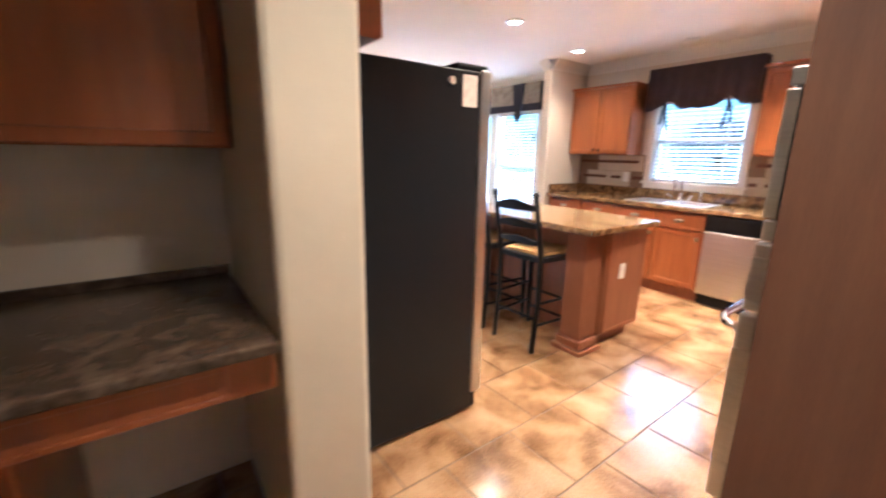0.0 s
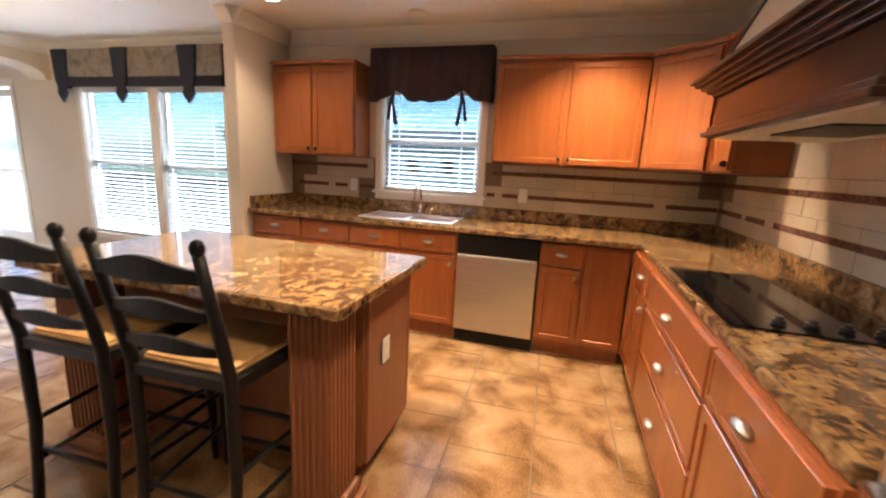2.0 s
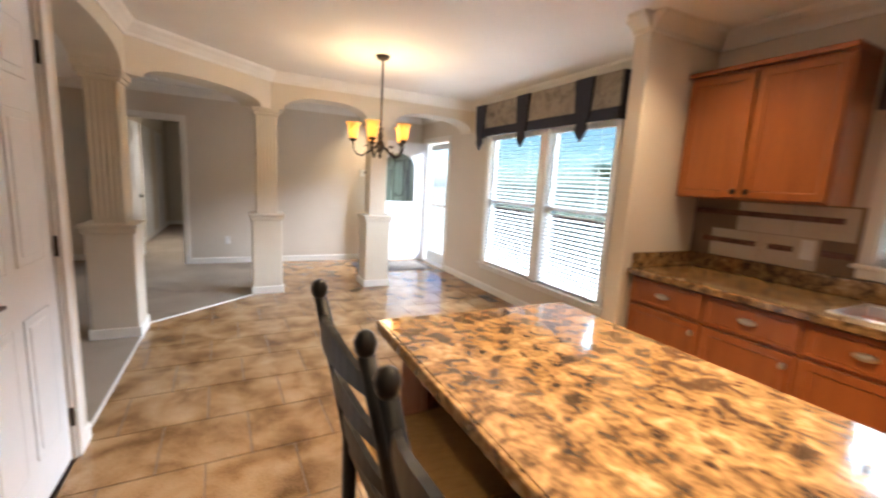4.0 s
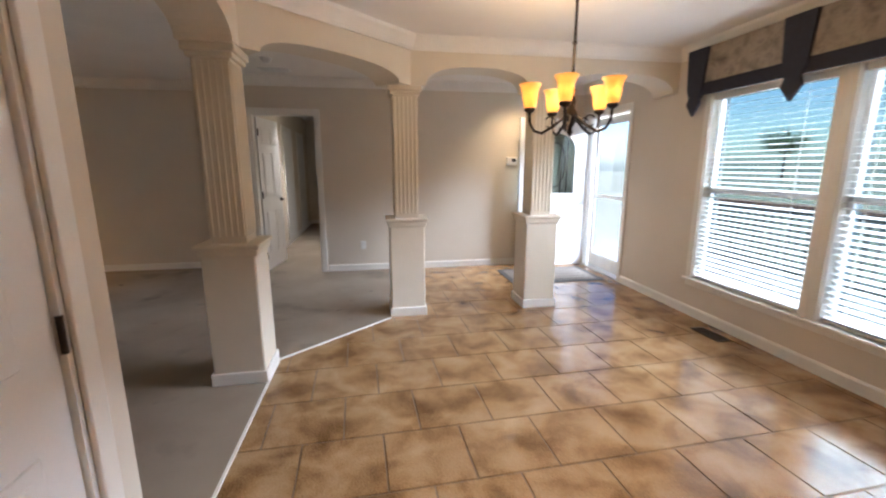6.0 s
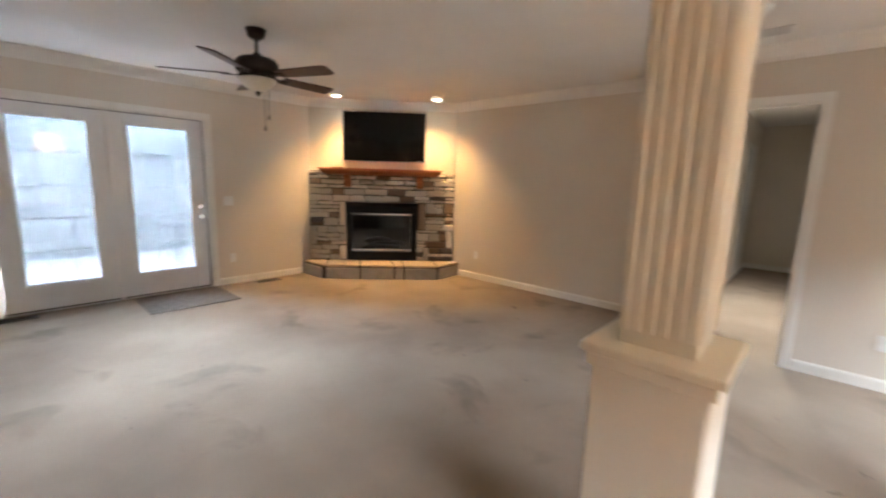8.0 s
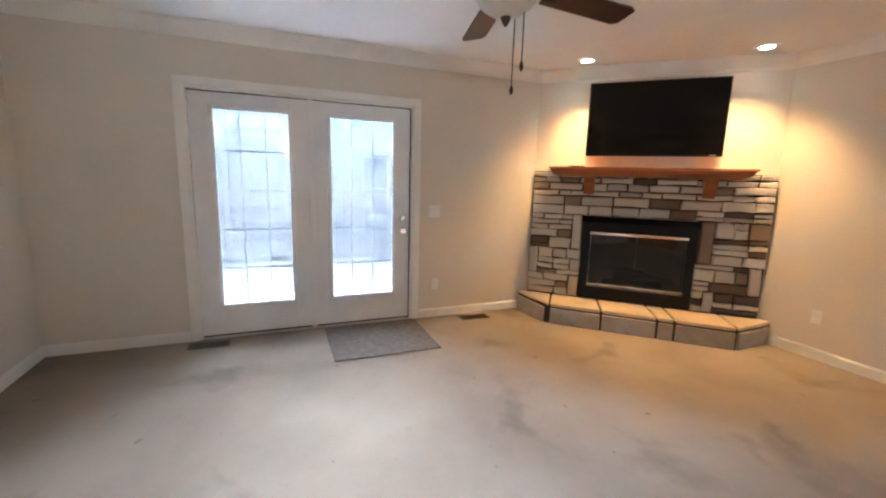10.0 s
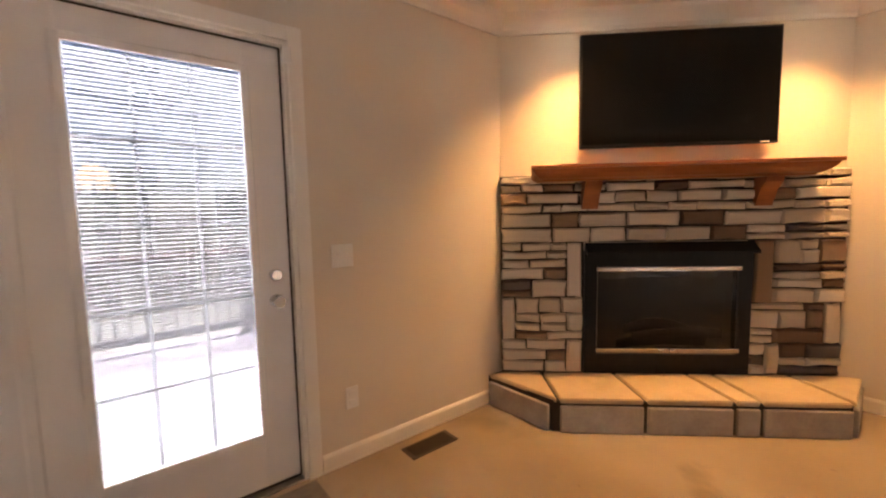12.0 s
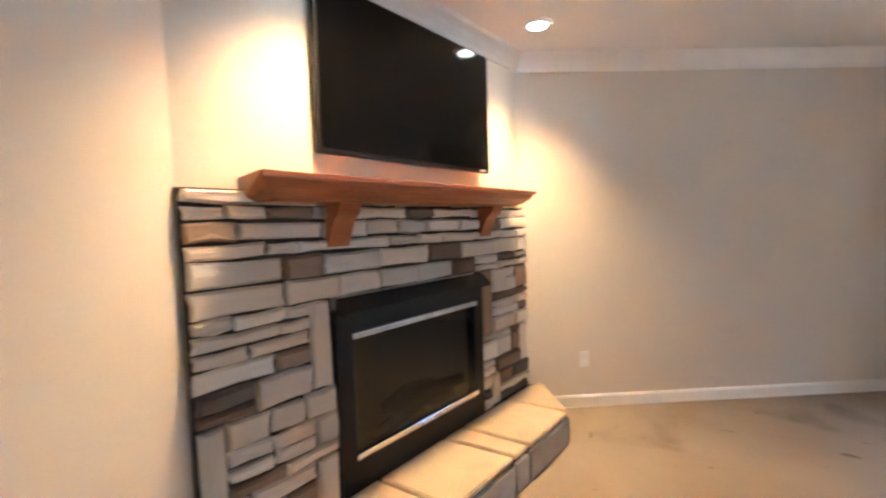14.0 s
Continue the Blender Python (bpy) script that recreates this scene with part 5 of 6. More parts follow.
# ---- living room ----
def french_leaf(m, w, h, knob):
    d = thing("door_french", m, "white french door with full glass, grille bars and inner mini blind", "door", "", "structure")
    gx0, gx1, gz0, gz1 = 0.155, w - 0.155, 0.27, 1.89
    bm = box(0, gx0, 0, 0.045, 0.012, h, 0.003)
    bx(bm, gx1, w, 0, 0.045, 0.012, h, 0.003)
    bx(bm, gx0, gx1, 0, 0.045, 0.012, gz0)
    bx(bm, gx0, gx1, 0, 0.045, gz1, h)
    lf = part("leaf", bm, M_DOOR, d)
    bm = box(gx0 - 0.02, gx0 + 0.012, -0.012, 0.0, gz0 - 0.02, gz1 + 0.02, 0.004)
    bx(bm, gx1 - 0.012, gx1 + 0.02, -0.012, 0.0, gz0 - 0.02, gz1 + 0.02, 0.004)
    bx(bm, gx0 + 0.012, gx1 - 0.012, -0.012, 0.0, gz0 - 0.02, gz0 + 0.012, 0.004)
    bx(bm, gx0 + 0.012, gx1 - 0.012, -0.012, 0.0, gz1 - 0.012, gz1 + 0.02, 0.004)
    part("glazing_bead", bm, M_DOOR, d)
    p = part("pane", box(gx0, gx1, 0.008, 0.011, gz0, gz1), M_PAIR, d)
    p.visible_shadow = False
    p = part("pane", box(gx0, gx1, 0.036, 0.039, gz0, gz1), M_OUTER, d)
    p.visible_shadow = False
    bm = bmesh.new()
    nz = 5
    for k in range(1, nz):
        z = gz0 + (gz1 - gz0) * k / nz
        bx(bm, gx0, gx1, 0.0285, 0.0345, z - 0.006, z + 0.006)
    for k in (1, 2):
        x = gx0 + (gx1 - gx0) * k / 3
        bx(bm, x - 0.006, x + 0.006, 0.0275, 0.0335, gz0, gz1)
    part("grille", bm, M_VINYL, d)
    bm = bmesh.new()
    fine_z = gz0 + 0.012
    while fine_z < gz0 + 0.37 * (gz1 - gz0):
        bm.faces.new([bm.verts.new(c) for c in ((gx0, 0.0140, fine_z + 0.0028), (gx1, 0.0140, fine_z + 0.0028), (gx1, 0.0260, fine_z - 0.0018), (gx0, 0.0260, fine_z - 0.0018))])
        fine_z += 0.0145
    z = fine_z
    while z < gz1 - 0.01:
        vs = [bm.verts.new(c) for c in ((gx0, 0.0135, z + 0.0030), (gx1, 0.0135, z + 0.0030), (gx1, 0.0265, z - 0.0022), (gx0, 0.0265, z - 0.0022))]
        bm.faces.new(vs)
        z += 0.0165
    bl = part("mini_blind", bm, M_SLAT, d, "thin white mini blind slats")
    bl["kind"] = "stuff"
    if knob:
        for z, r in ((1.005, 0.026), (0.885, 0.03)):
            part("deadbolt" if z > 0.95 else "knob", tube(bmesh.new(), [(w - 0.07, 0, z), (w - 0.07, -0.02, z), (w - 0.07, -0.022, z), (w - 0.07, -0.055 if z < 0.95 else -0.03, z)], [r, r, r * 0.7, r * 0.85], 16), M_CHROME, d)
    return d


french_leaf(pose(XW - 0.045, 4.79, 0, 0, 0, 90), 0.892, 2.01, False)
french_leaf(pose(XW - 0.045, 5.688, 0, 0, 0, 90), 0.892, 2.01, True)
setting("trim_astragal", box(XW - 0.045, XW - 0.03, 5.665, 5.705, 0.012, 2.01, 0.003), M_DOOR, "white strip between the french doors", "trim")
setting("door_sill_french", box(XW - 0.16, XW - 0.001, 4.788, 6.582, -0.05, 0.010), M_NICKEL, "metal french door sill", "sill")
# unseen stop added behind the leaves to block daylight leaking through the gaps
bm = box(XW - 0.112, XW - 0.092, 4.787, 4.815, 0.012, 2.012)
bx(bm, XW - 0.112, XW - 0.092, 6.555, 6.583, 0.012, 2.012)
bx(bm, XW - 0.112, XW - 0.092, 4.815, 6.555, 1.985, 2.012)
bx(bm, XW - 0.112, XW - 0.092, 5.66, 5.71, 0.012, 1.985)
# dark strips drawn in for the shadow in the gaps between leaves and casing
gap_shadow = box(XW - 0.05, XW - 0.0435, 6.575, 6.584, 0.012, 2.014)
bx(gap_shadow, XW - 0.05, XW - 0.0435, 4.786, 6.575, 2.006, 2.014)
bx(gap_shadow, XW - 0.05, XW - 0.0435, 4.786, 6.575, 0.010, 0.022)
setting("trim_gap_shadow", gap_shadow, M_VENT, "thin dark strip for the shadow gap round the french doors", "trim")
setting("trim_door_stop", bm, M_DOOR, "white stop added behind the french doors to block light", "trim")
solid("door_sensor", box(XW + 0.0165, XW + 0.03, 6.57, 6.61, 1.93, 2.0, 0.004), M_PLATE, "small white alarm sensor on the door casing", "sensor")
solid("door_mat", box(-3.31, -2.58, 5.76, 6.62, 0.004, 0.011, 0.003), M_MAT, "flat grey-brown doormat on the carpet", "doormat")
plate("light_switch", pose(XW, 6.82, 1.07, 0, 0, 90), "white double light switch beside the french doors", "light switch", 0.115)
plate("wall_outlet", pose(XW, 6.84, 0.34, 0, 0, 90), "white outlet above the baseboard")
plate("wall_outlet", pose(-1.45, YL, 0.35), "white outlet above the baseboard")

# ceiling fan
fn = thing("ceiling_fan", pose(-1.16, 6.28, 0), "dark bronze five-blade ceiling fan with frosted bowl lamp", "ceiling fan")
part("canopy", lathe(bmesh.new(), [(0.03, CEIL - 0.075), (0.06, CEIL - 0.055), (0.075, CEIL - 0.001)], 24), M_IRON, fn)
part("downrod", lathe(bmesh.new(), [(0.013, 2.28), (0.013, CEIL - 0.07)], 12), M_IRON, fn)
part("motor", lathe(bmesh.new(), [(0.05, 2.145), (0.13, 2.16), (0.155, 2.185), (0.155, 2.235), (0.13, 2.265), (0.04, 2.29), (0.025, 2.31)], 32), M_IRON, fn)
bm = bmesh.new()
lathe(bm, [(0.012, 2.030), (0.06, 2.040), (0.105, 2.07), (0.13, 2.105), (0.135, 2.125)], 32)
part("glass_bowl", bm, M_FROST, fn, "frosted cream glass bowl")
part("fitter", lathe(bmesh.new(), [(0.138, 2.122), (0.14, 2.14), (0.06, 2.15)], 28), M_IRON, fn)
part("bottom_finial", lathe(bmesh.new(), [(0.004, 1.995), (0.014, 2.01), (0.022, 2.03), (0.012, 2.035)], 14), M_IRON, fn)
for k in range(5):
    a = 22 + 72 * k
    bl = part("blade", prism(bmesh.new(), [(0.20, -0.055), (0.63, -0.066), (0.66, -0.05), (0.66, 0.05), (0.63, 0.066), (0.20, 0.055)], -0.004, 0.004, XY), M_DARKWOOD, fn, "dark wood fan blade")
    bl.matrix_basis = pose(0, 0, 2.15, 0, 0, a) @ pose(0, 0, 0, -12, 0, 0)
    br = part("blade_iron", box(0.12, 0.25, -0.022, 0.022, -0.012, -0.005, 0.003), M_IRON, fn)
    br.matrix_basis = pose(0, 0, 2.15, 0, 0, a) @ pose(0, 0, 0, -12, 0, 0)
for dx, z in ((-0.03, 1.78), (0.04, 1.86)):
    pc = part("pull_chain", tube(bmesh.new(), [(dx, 0.06, 2.05), (dx, 0.06, z)], 0.0022, 6), M_IRON, fn)
    part("chain_bead", lathe(bmesh.new(), [(0.004, z - 0.035), (0.009, z - 0.02), (0.005, z)], 10, (dx, 0.06, 0)), M_IRON, pc)

# fireplace: local x runs along the stone face, y into the corner
FP = pose(DX0, DY0, 0, 0, 0, FP_ANGLE)
LN = math.hypot(1.45, 1.52)
tv = thing("television", FP, "black flat television mounted above the mantel", "television")
part("case", box(0.49, 1.655, -0.07, -0.035, 1.645, 2.33, 0.006), M_BLACK, tv)
part("screen", box(0.502, 1.643, -0.073, -0.069, 1.665, 2.318), M_SCREEN, tv)
part("wall_bracket", box(0.8, 1.3, -0.036, 0.0, 1.8, 2.15), M_BLACK, tv)
part("badge", box(1.55, 1.60, -0.0745, -0.072, 1.652, 1.659), M_PLATE, tv)
mt = thing("mantel_shelf", FP, "reddish brown wooden mantel shelf on two brackets", "mantel")
bm = bmesh.new()
SECTION = [(0.0, 1.443), (0.155, 1.443), (0.16, 1.452), (0.185, 1.462), (0.215, 1.485), (0.228, 1.503), (0.232, 1.513), (0.245, 1.515), (0.245, 1.533), (0.243, 1.535), (0.0, 1.535)]
rings = [[bm.verts.new((x + s * min(0.245 - o, 0.09) * (1 if o else 0.37), -o, z)) for o, z in SECTION] for x, s in ((0.17, 1), (1.90, -1))]
for k in range(len(SECTION)):
    m = (k + 1) % len(SECTION)
    bm.faces.new((rings[0][k], rings[0][m], rings[1][m], rings[1][k]))
bm.faces.new(rings[0][::-1])
bm.faces.new(rings[1])
bmesh.ops.recalc_face_normals(bm, faces=bm.faces[:])
part("shelf", bm, M_MANTEL, mt)
for x in (0.555, 1.585):
    pts = [(-0.17, 1.441), (-0.055, 1.441), (-0.055, 1.27), (-0.075, 1.27), (-0.09, 1.31), (-0.12, 1.37), (-0.16, 1.41)]
    part("bracket", prism(bmesh.new(), pts, x - 0.05, x + 0.05, YZ), M_MANTEL, mt)
rc = thing("remote_control", FP @ pose(0.42, -0.12, 1.535, 0, 0, 8), "small black remote control lying on the mantel", "remote")
part("body", box(-0.075, 0.075, -0.02, 0.02, 0, 0.014, 0.005), M_BLACK, rc)
fb = thing("fireplace_insert", FP, "black metal fireplace insert with glass doors and bright trim", "fireplace")
for q in ((0.53, 0.61, 0.20, 1.0), (1.47, 1.55, 0.20, 1.0), (0.61, 1.47, 0.90, 1.0), (0.61, 1.47, 0.20, 0.33)):
    part("surround_bar", box(q[0], q[1], -0.062, 0.05, q[2], q[3]), M_BLACK, fb)
part("hood", prism(bmesh.new(), [(-0.062, 1.055), (-0.062, 0.99), (-0.13, 0.985), (-0.13, 1.0)], 0.53, 1.55, YZ), M_BLACK, fb)
part("firebox", bx(box(0.61, 1.47, 0.035, 0.048, 0.33, 0.90), 0.61, 1.47, -0.03, 0.035, 0.33, 0.335), M_SOOT, fb)
for x0, x1 in ((0.615, 1.0395), (1.0405, 1.465)):
    p = part("glass_door", box(x0, x1, -0.055, -0.051, 0.36, 0.87), M_SMOKED, fb, "smoked glass door")
for z in (0.345, 0.872):
    part("bright_trim", box(0.60, 1.48, -0.078, -0.06, z, z + 0.028, 0.004), M_CHROME, fb)
for s in (-1, 1):
    part("door_knob", box(1.04 + s * 0.03 - 0.018, 1.04 + s * 0.03 + 0.018, -0.09, -0.076, 0.352, 0.366, 0.003), M_CHROME, fb)
lg = thing("gas_logs", FP, "charred ceramic logs behind the glass", "logs")
for a, b, z in ((0.75, 1.3, 0.40), (0.85, 1.4, 0.45), (0.8, 1.15, 0.50)):
    part("log", tube(bmesh.new(), [(a, -0.005, z - 0.02), ((a + b) / 2, 0.0, z + 0.02), (b, -0.005, z)], [0.03, 0.04, 0.03], 10), M_BARK, lg)

# hearth of stone slabs
hs = thing("hearth", FP, "raised hearth of pale stone slabs with dark joints", "hearth")
LX0, LX1, D = -0.14, LN + 0.06, 0.45
poly = [(-0.105, -0.092), (0.26, -D), (1.86, -D), (LN + 0.105, -0.1), (LN + 0.0, -0.002), (0.0, -0.002)]
part("core", prism(bmesh.new(), [(-0.09, -0.085), (0.265, -D + 0.012), (1.855, -D + 0.012), (LN + 0.09, -0.09), (LN, -0.002), (0.0, -0.002)], 0.0, 0.185, XY), M_MORTAR, hs)
cutx = [0.295, 0.775, 1.25, 1.39, 1.86]
g = 0.011


def slab(pts):
    bm = prism(bmesh.new(), pts, 0.172, 0.202, XY)
    bmesh.ops.bevel(bm, geom=bm.edges[:], offset=0.006, segments=2, affect="EDGES")
    part("hearth_slab", bm, M_HEARTH, hs)


back = [0.26, 0.72, 1.17, 1.33, 1.79]
slab([(-0.085, -0.10), (cutx[0] - g, -D), (back[0] - g, -0.06), (0.01, -0.06)])
for k in range(4):
    slab([(cutx[k] + g, -D), (cutx[k + 1] - g, -D), (back[k + 1] - g, -0.06), (back[k] + g, -0.06)])
slab([(cutx[4] + g, -D + 0.01), (LN + 0.085, -0.105), (LN + 0.0, -0.06), (back[4] + g, -0.06)])
for k in range(4):
    part("front_stone", box(cutx[k] + g, cutx[k + 1] - g, -D - 0.008, -D + 0.02, 0.004, 0.158, 0.006), M_HEARTHF, hs)
for (p, q) in (((-0.097, -0.11), (0.245, -D - 0.0)), ((1.872, -D - 0.0), (LN + 0.085, -0.112))):
    ln = math.hypot(q[0] - p[0], q[1] - p[1])
    ob = part("front_stone", box(0.012, ln - 0.012, -0.006, 0.02, 0.004, 0.158, 0.006), M_HEARTHF, hs)
    ob.matrix_basis = pose(p[0], p[1], 0, 0, 0, math.degrees(math.atan2(q[1] - p[1], q[0] - p[0])))

# stone facing: laid stones of many lengths over dark mortar
fs = thing("stone_facing", FP, "stacked ledge stone facing in grey, tan and brown", "stonework")
for q in ((0.0, 0.53, 0.185), (1.55, LN, 0.185), (0.53, 1.55, 1.058)):
    part("mortar", box(q[0], q[1], -0.03, -0.001, q[2], 1.49), M_MORTAR, fs)
rnd = random.Random(7)


def stone(x0, x1, z0, z1):
    j = 0.0055
    x0, x1, z0, z1 = x0 + j, x1 - j, z0 + j, z1 - j
    if x1 - x0 < 0.012 or z1 - z0 < 0.012:
        return
    w = lambda s: rnd.uniform(-s, s)
    dep = rnd.uniform(0.022, 0.04)
    e = min(0.006, (z1 - z0) * 0.15)
    pts = [(x0 + w(e), z0 + w(e)), ((x0 + x1) / 2, z0 + w(e)), (x1 + w(e), z0 + w(e)), (x1 + w(e), (z0 + z1) / 2), (x1 + w(e), z1 + w(e)), ((x0 + x1) / 2, z1 + w(e)), (x0 + w(e), z1 + w(e)), (x0 + w(e), (z0 + z1) / 2)]
    cx, cz = (x0 + x1) / 2, (z0 + z1) / 2
    bm = bmesh.new()
    lip = 0.009
    a = [bm.verts.new((x, -0.028, z)) for x, z in pts]
    b = [bm.verts.new((x, -0.03 - dep * 0.6, z)) for x, z in pts]
    c = [bm.verts.new((x + max(-lip, min(lip, cx - x)), -0.03 - dep + w(0.003), z + max(-lip, min(lip, cz - z)))) for x, z in pts]
    mid = bm.verts.new((cx, -0.03 - dep + w(0.004), cz))
    for i in range(8):
        k = (i + 1) % 8
        bm.faces.new((a[i], a[k], b[k], b[i]))
        bm.faces.new((b[i], b[k], c[k], c[i]))
        bm.faces.new((c[i], c[k], mid))
    bmesh.ops.recalc_face_normals(bm, faces=bm.faces[:])
    part("stone", bm, M_STONE, fs)


def lay(x0, x1, z0, z1):
    """Fills a field with courses; now and then a tall block stands beside two or three thin ones."""
    z = z0
    while z < z1 - 0.02:
        h = rnd.choice([0.055, 0.075, 0.095, 0.12])
        h = h if z1 - z - h > 0.045 else z1 - z
        x = x0
        while x < x1 - 0.01:
            w = rnd.uniform(0.12, 0.34) if h < 0.1 else rnd.uniform(0.10, 0.24)
            w = w if x1 - x - w > 0.09 else x1 - x
            if h > 0.09 and rnd.random() < 0.35 and w > 0.1:
                s = rnd.uniform(0.4, 0.6)
                stone(x, x + w, z, z + h * s)
                stone(x, x + w, z + h * s, z + h)
            else:
                stone(x, x + w, z, z + h)
            x += w
        z += h


lay(0.0, LN, 1.06, 1.49)
# upright stones stand beside the firebox opening
for base, s in ((0.0, 0), (1.55, 1)):
    w = 0.53 if s == 0 else LN - 1.55
    for za, zb, ux, uw in ((0.20, 0.42, 0.42, 0.10) if s == 0 else (0.20, 0.40, 0.10, 0.09), (0.42, 0.70, 0.0, 0.09) if s == 0 else (0.40, 0.66, 0.44, 0.10), (0.70, 1.06, 0.42, 0.10) if s == 0 else (0.66, 1.06, 0.02, 0.11)):
        uw = min(uw, w - ux)
        stone(base + ux, base + ux + uw, za, zb)
        if ux > 0.06:
            lay(base, base + ux, za, zb)
        if ux + uw < w - 0.06:
            lay(base + ux + uw, base + w, za, zb)

# ---- outdoors ----
setting("ground", box(-150, 150, -150, 150, -0.75, -0.6), M_GRASS, "pale dry mown grass reaching the horizon", "ground")


def deck(name, x0, x1, y0, y1):
    d = thing(name, pose(0, 0, 0), "grey weathered plank porch deck", "deck", "", "structure")
    part("joists", box(x0, x1, y0, y1, -0.6, -0.09), M_RAILTOP, d)
    me = mesh_of("plank", box(x0, x1, -0.067, 0.067, -0.085, -0.055), M_DECK)
    k = y0 + 0.07
    while k < y1:
        piece("plank", me, d, 0, k, 0)
        k += 0.14
    return d


deck("deck_west", -6.6, XW - 0.17, 1.5, 10.0)
deck("deck_east", XE + 0.17, 8.2, -1.2, 10.2)


def railing(name, x, y0, y1, tall):
    r = thing(name, pose(x, 0, -0.055), "porch railing with slim balusters darkened as if backlit and brown cap", "railing")
    part("cap", box(-0.06, 0.06, y0, y1, 0.92, 0.96, 0.006), M_RAILTOP, r)
    part("top_rail", box(-0.02, 0.02, y0, y1, 0.83, 0.92), M_RAIL, r)
    part("bottom_rail", box(-0.02, 0.02, y0, y1, 0.08, 0.16), M_RAIL, r)
    me = mesh_of("baluster", box(-0.016, 0.016, -0.016, 0.016, 0.16, 0.83), M_RAIL)
    k = y0 + 0.06
    while k < y1:
        piece("baluster", me, r, 0, k, 0)
        k += 0.125
    mp = mesh_of("post", box(-0.05, 0.05, -0.05, 0.05, 0, tall), M_RAIL)
    for t in (0.02, 0.34, 0.66, 0.98):
        piece("post", mp, r, 0.0, y0 + (y1 - y0) * t, 0)


railing("railing_west", -6.5, 1.6, 9.9, 1.05)
railing("railing_east", 8.1, -1.1, 10.1, 1.05)


def tree(x, y, h, seed):
    r = random.Random(seed)
    t = thing("tree", pose(x, y, -0.62), "leafy green tree beyond the porch", "tree", "trees round the house")
    bm = tube(bmesh.new(), [(0, 0, 0), (0.1, 0.05, h * 0.3), (0.0, 0.1, h * 0.6), (0.1, 0, h * 0.9)], [0.22, 0.17, 0.1, 0.03], 10)
    tips = []
    for k in range(9):
        a, z = r.uniform(0, 6.28), h * r.uniform(0.3, 0.8)
        e = Vector((math.cos(a), math.sin(a), 0.5)) * h * r.uniform(0.18, 0.34)
        tube(bm, [(0.05, 0.05, z), (e.x * 0.5, e.y * 0.5, z + e.z * 0.6), (e.x, e.y, z + e.z)], [0.07, 0.045, 0.02], 6)
        tips += [Vector((e.x * f, e.y * f, z + e.z * f)) for f in (0.5, 0.8, 1.05)]
    part("trunk", bm, M_BARK, t)
    vs, fs_ = [], []
    for c in tips:
        for k in range(90):
            p = c + Vector((r.gauss(0, 1), r.gauss(0, 1), r.gauss(0, 0.8))) * h * 0.075
            u = Vector((r.uniform(-1, 1), r.uniform(-1, 1), r.uniform(-1, 1))).normalized()
            v = u.cross(Vector((r.uniform(-1, 1), r.uniform(-1, 1), 1))).normalized()
            s = r.uniform(0.10, 0.20)
            i = len(vs)
            vs += [p - u * s, p + v * s * 0.5, p + u * s, p - v * s * 0.5]
            fs_.append((i, i + 1, i + 2, i + 3))
    me = bpy.data.meshes.new("crown")
    me.from_pydata([tuple(v) for v in vs], [], fs_)
    me.materials.append(M_LEAF)
    ob = new("crown", me)
    ob.parent = t


for k, (tx, ty, hh) in enumerate(((-58, 0, 8), (-64, 9, 9), (-55, 19, 7.5), (-70, -10, 9), (-60, 30, 9), (70, -30, 8), (64, 40, 9), (58, 52, 8))):
    tree(tx, ty, hh, 40 + k)
nh = thing("neighbour_house", pose(36, 9, -0.6), "white sided neighbouring house far off", "house")
part("wall", box(0, 8, -8, 8, 0, 2.8), M_SIDING, nh)
part("roof", prism(bmesh.new(), [(-0.5, 2.8), (8.5, 2.8), (4, 5.0)], -8.5, 8.5, XZ), M_ROOF, nh)
for yy in (-5.5, -2, 2, 5):
    part("window", box(-0.03, 0.02, yy - 0.5, yy + 0.5, 1.0, 2.2), M_GLOSS, nh)

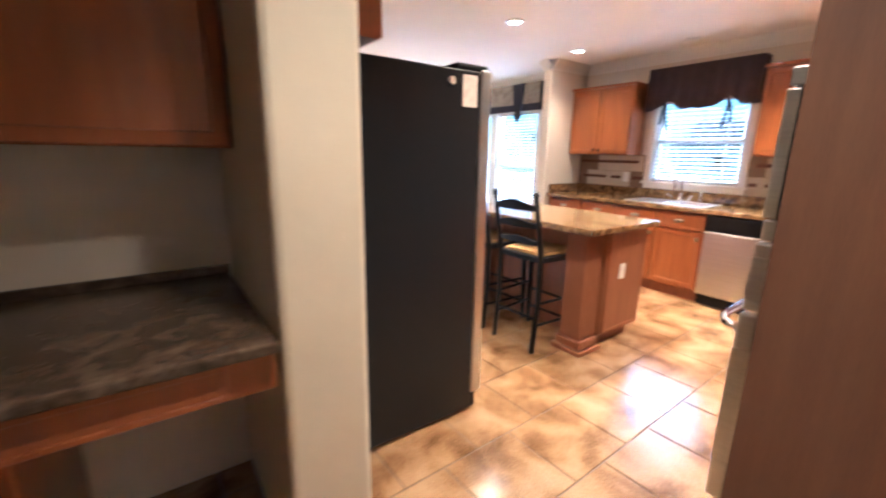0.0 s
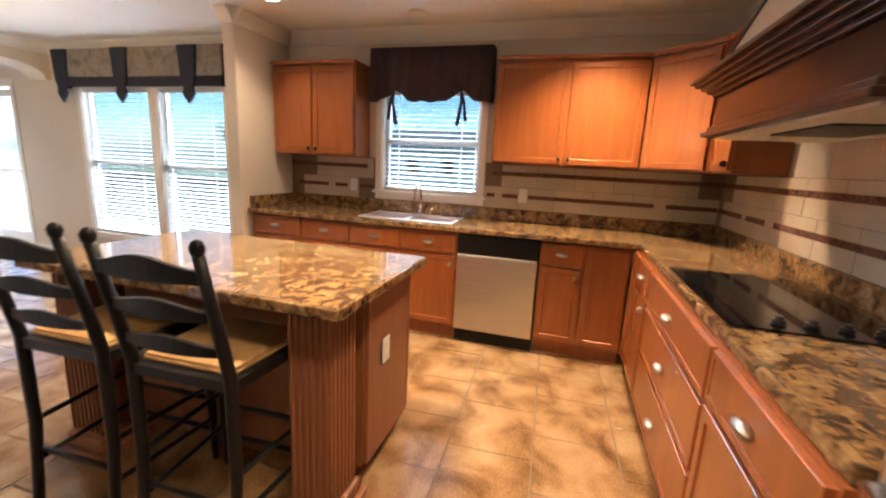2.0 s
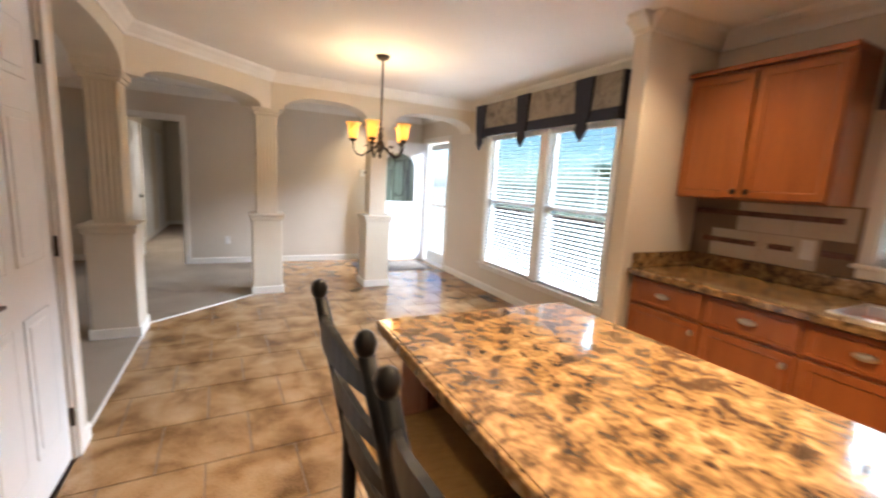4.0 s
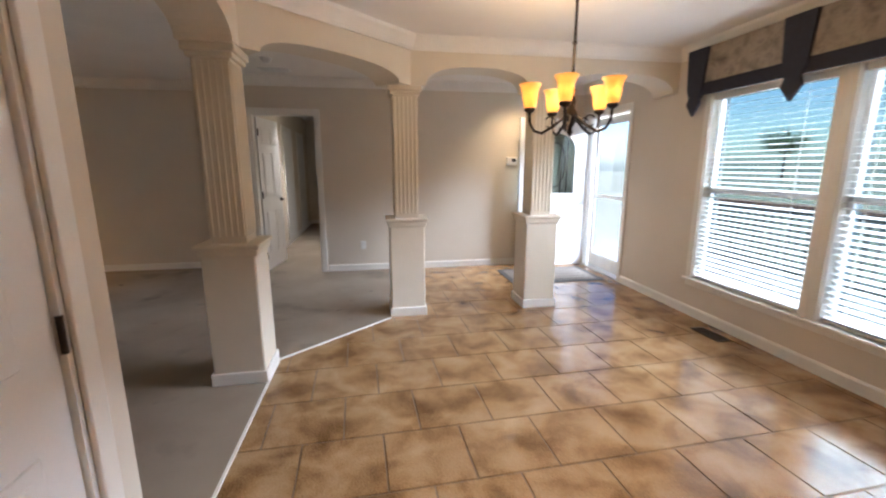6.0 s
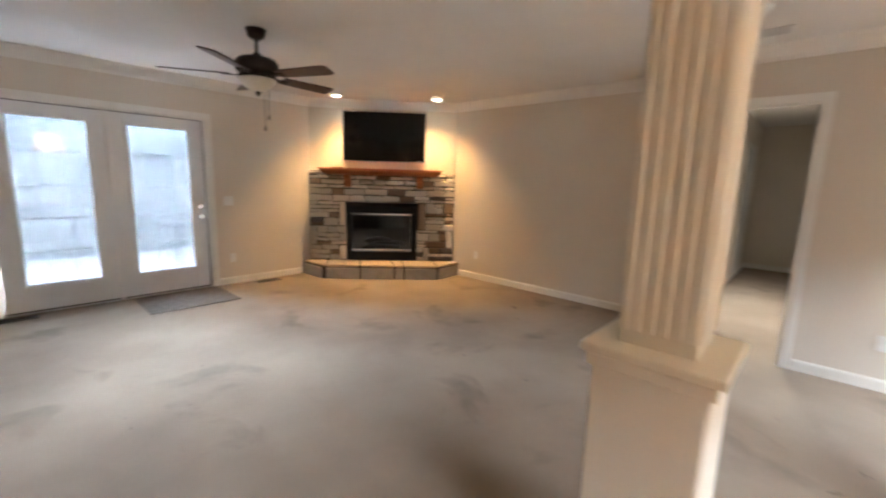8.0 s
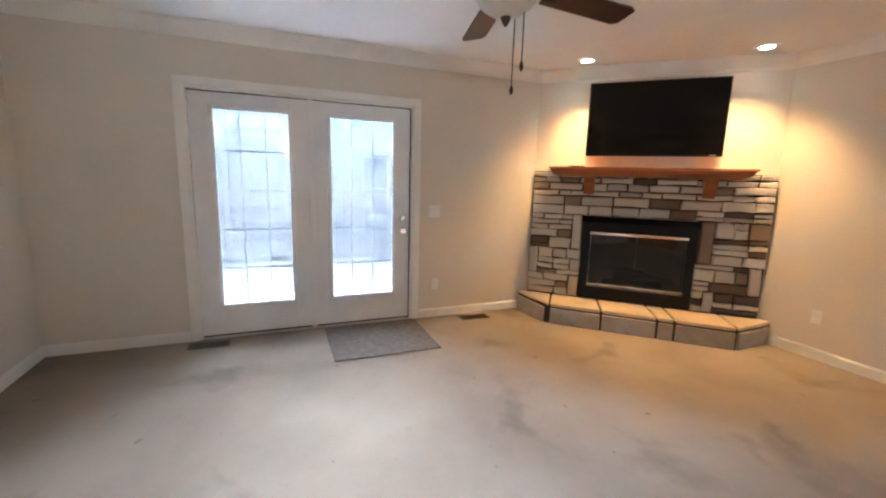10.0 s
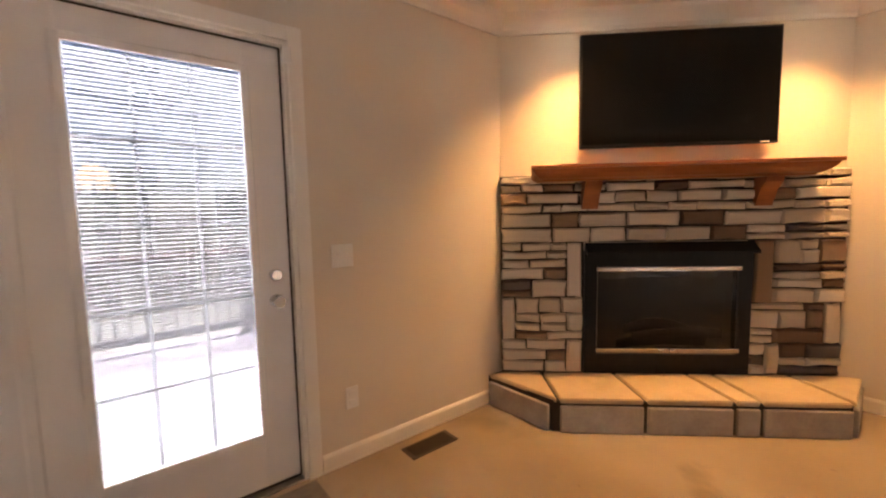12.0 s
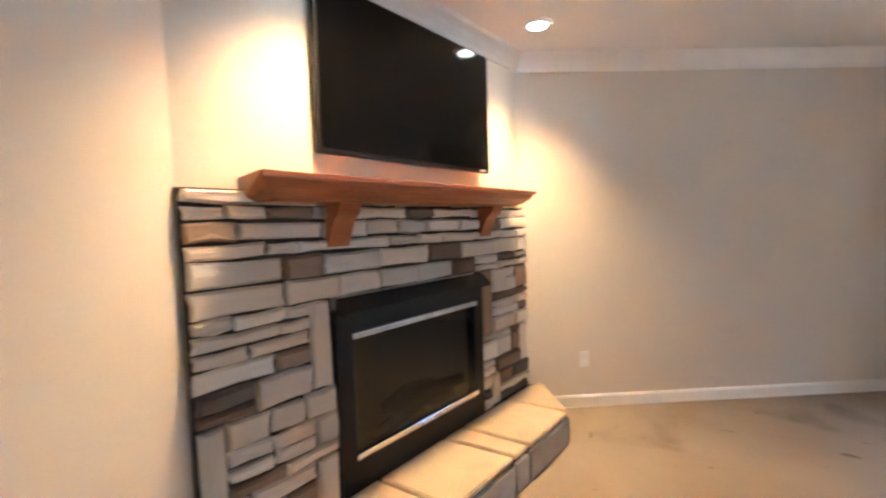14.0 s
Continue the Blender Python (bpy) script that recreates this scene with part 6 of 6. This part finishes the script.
# ---- floor tiles: rows run east-west, joints staggered ----
def clip(poly, a, b, c):
    """Keeps the part of a polygon where a x + b y >= c."""
    out = []
    for i, p in enumerate(poly):
        q = poly[(i + 1) % len(poly)]
        dp, dq = a * p[0] + b * p[1] - c, a * q[0] + b * q[1] - c
        if dp >= 0:
            out.append(p)
        if dp * dq < 0:
            f = dp / (dp - dq)
            out.append((p[0] + (q[0] - p[0]) * f, p[1] + (q[1] - p[1]) * f))
    return out


T, G = 0.41, 0.004
tile_me = mesh_of("tile", box(-T / 2 + G, T / 2 - G, -T / 2 + G, T / 2 - G, -0.02, 0.0, 0.002), M_TILE)
SKEW = radians(2.0)


def laid(x, y):
    """A place of the tile pattern, turned about the dining room."""
    u, v = x - 3.0, y - 5.335
    return (3.0 + u * math.cos(SKEW) - v * math.sin(SKEW), 5.335 + u * math.sin(SKEW) + v * math.cos(SKEW))


EDGES = ((-1, 0, -XE), (0, 1, YS), (0, -1, -YN), (1, 0, -1.2))


def trimmed(poly):
    """Cuts a tile to the tiled floor's outline, by the stretch in which its middle lies."""
    my = sum(p[1] for p in poly) / len(poly)
    cuts = list(EDGES)
    if my > 7.395:
        cuts += [(1, 0, 3.10)]
    elif my > 2.26:
        cuts += [(1, 0, 2.03)]
        if my > 6.0:
            cuts += [(0.72, -0.851, 2.03 * 0.72 - 6.33 * 0.851)]
    for a, b, c in cuts:
        poly = clip(poly, a, b, c) if poly else poly
    return poly


for row in range(-15, 11):
    y0 = 5.335 + T * row
    for col in range(-1, 22):
        x0 = -1.954 + T * col + (0.205 if row % 2 else 0.0)
        poly = [laid(a, b) for a, b in ((x0 + G, y0 + G), (x0 + T - G, y0 + G), (x0 + T - G, y0 + T - G), (x0 + G, y0 + T - G))]
        cx, cy = laid(x0 + T / 2, y0 + T / 2)
        if (cy < 0.52 and cx > 2.3) or (cx > 5.4 and cy < 3.7):
            continue
        kept = trimmed(poly)
        if kept == poly:
            piece("tile", tile_me, floor_tiles, cx, cy, 0, 0, 0, 2.0)
        elif len(kept) >= 3:
            part("tile", prism(bmesh.new(), kept, -0.02, 0.0, XY), M_TILE, floor_tiles)
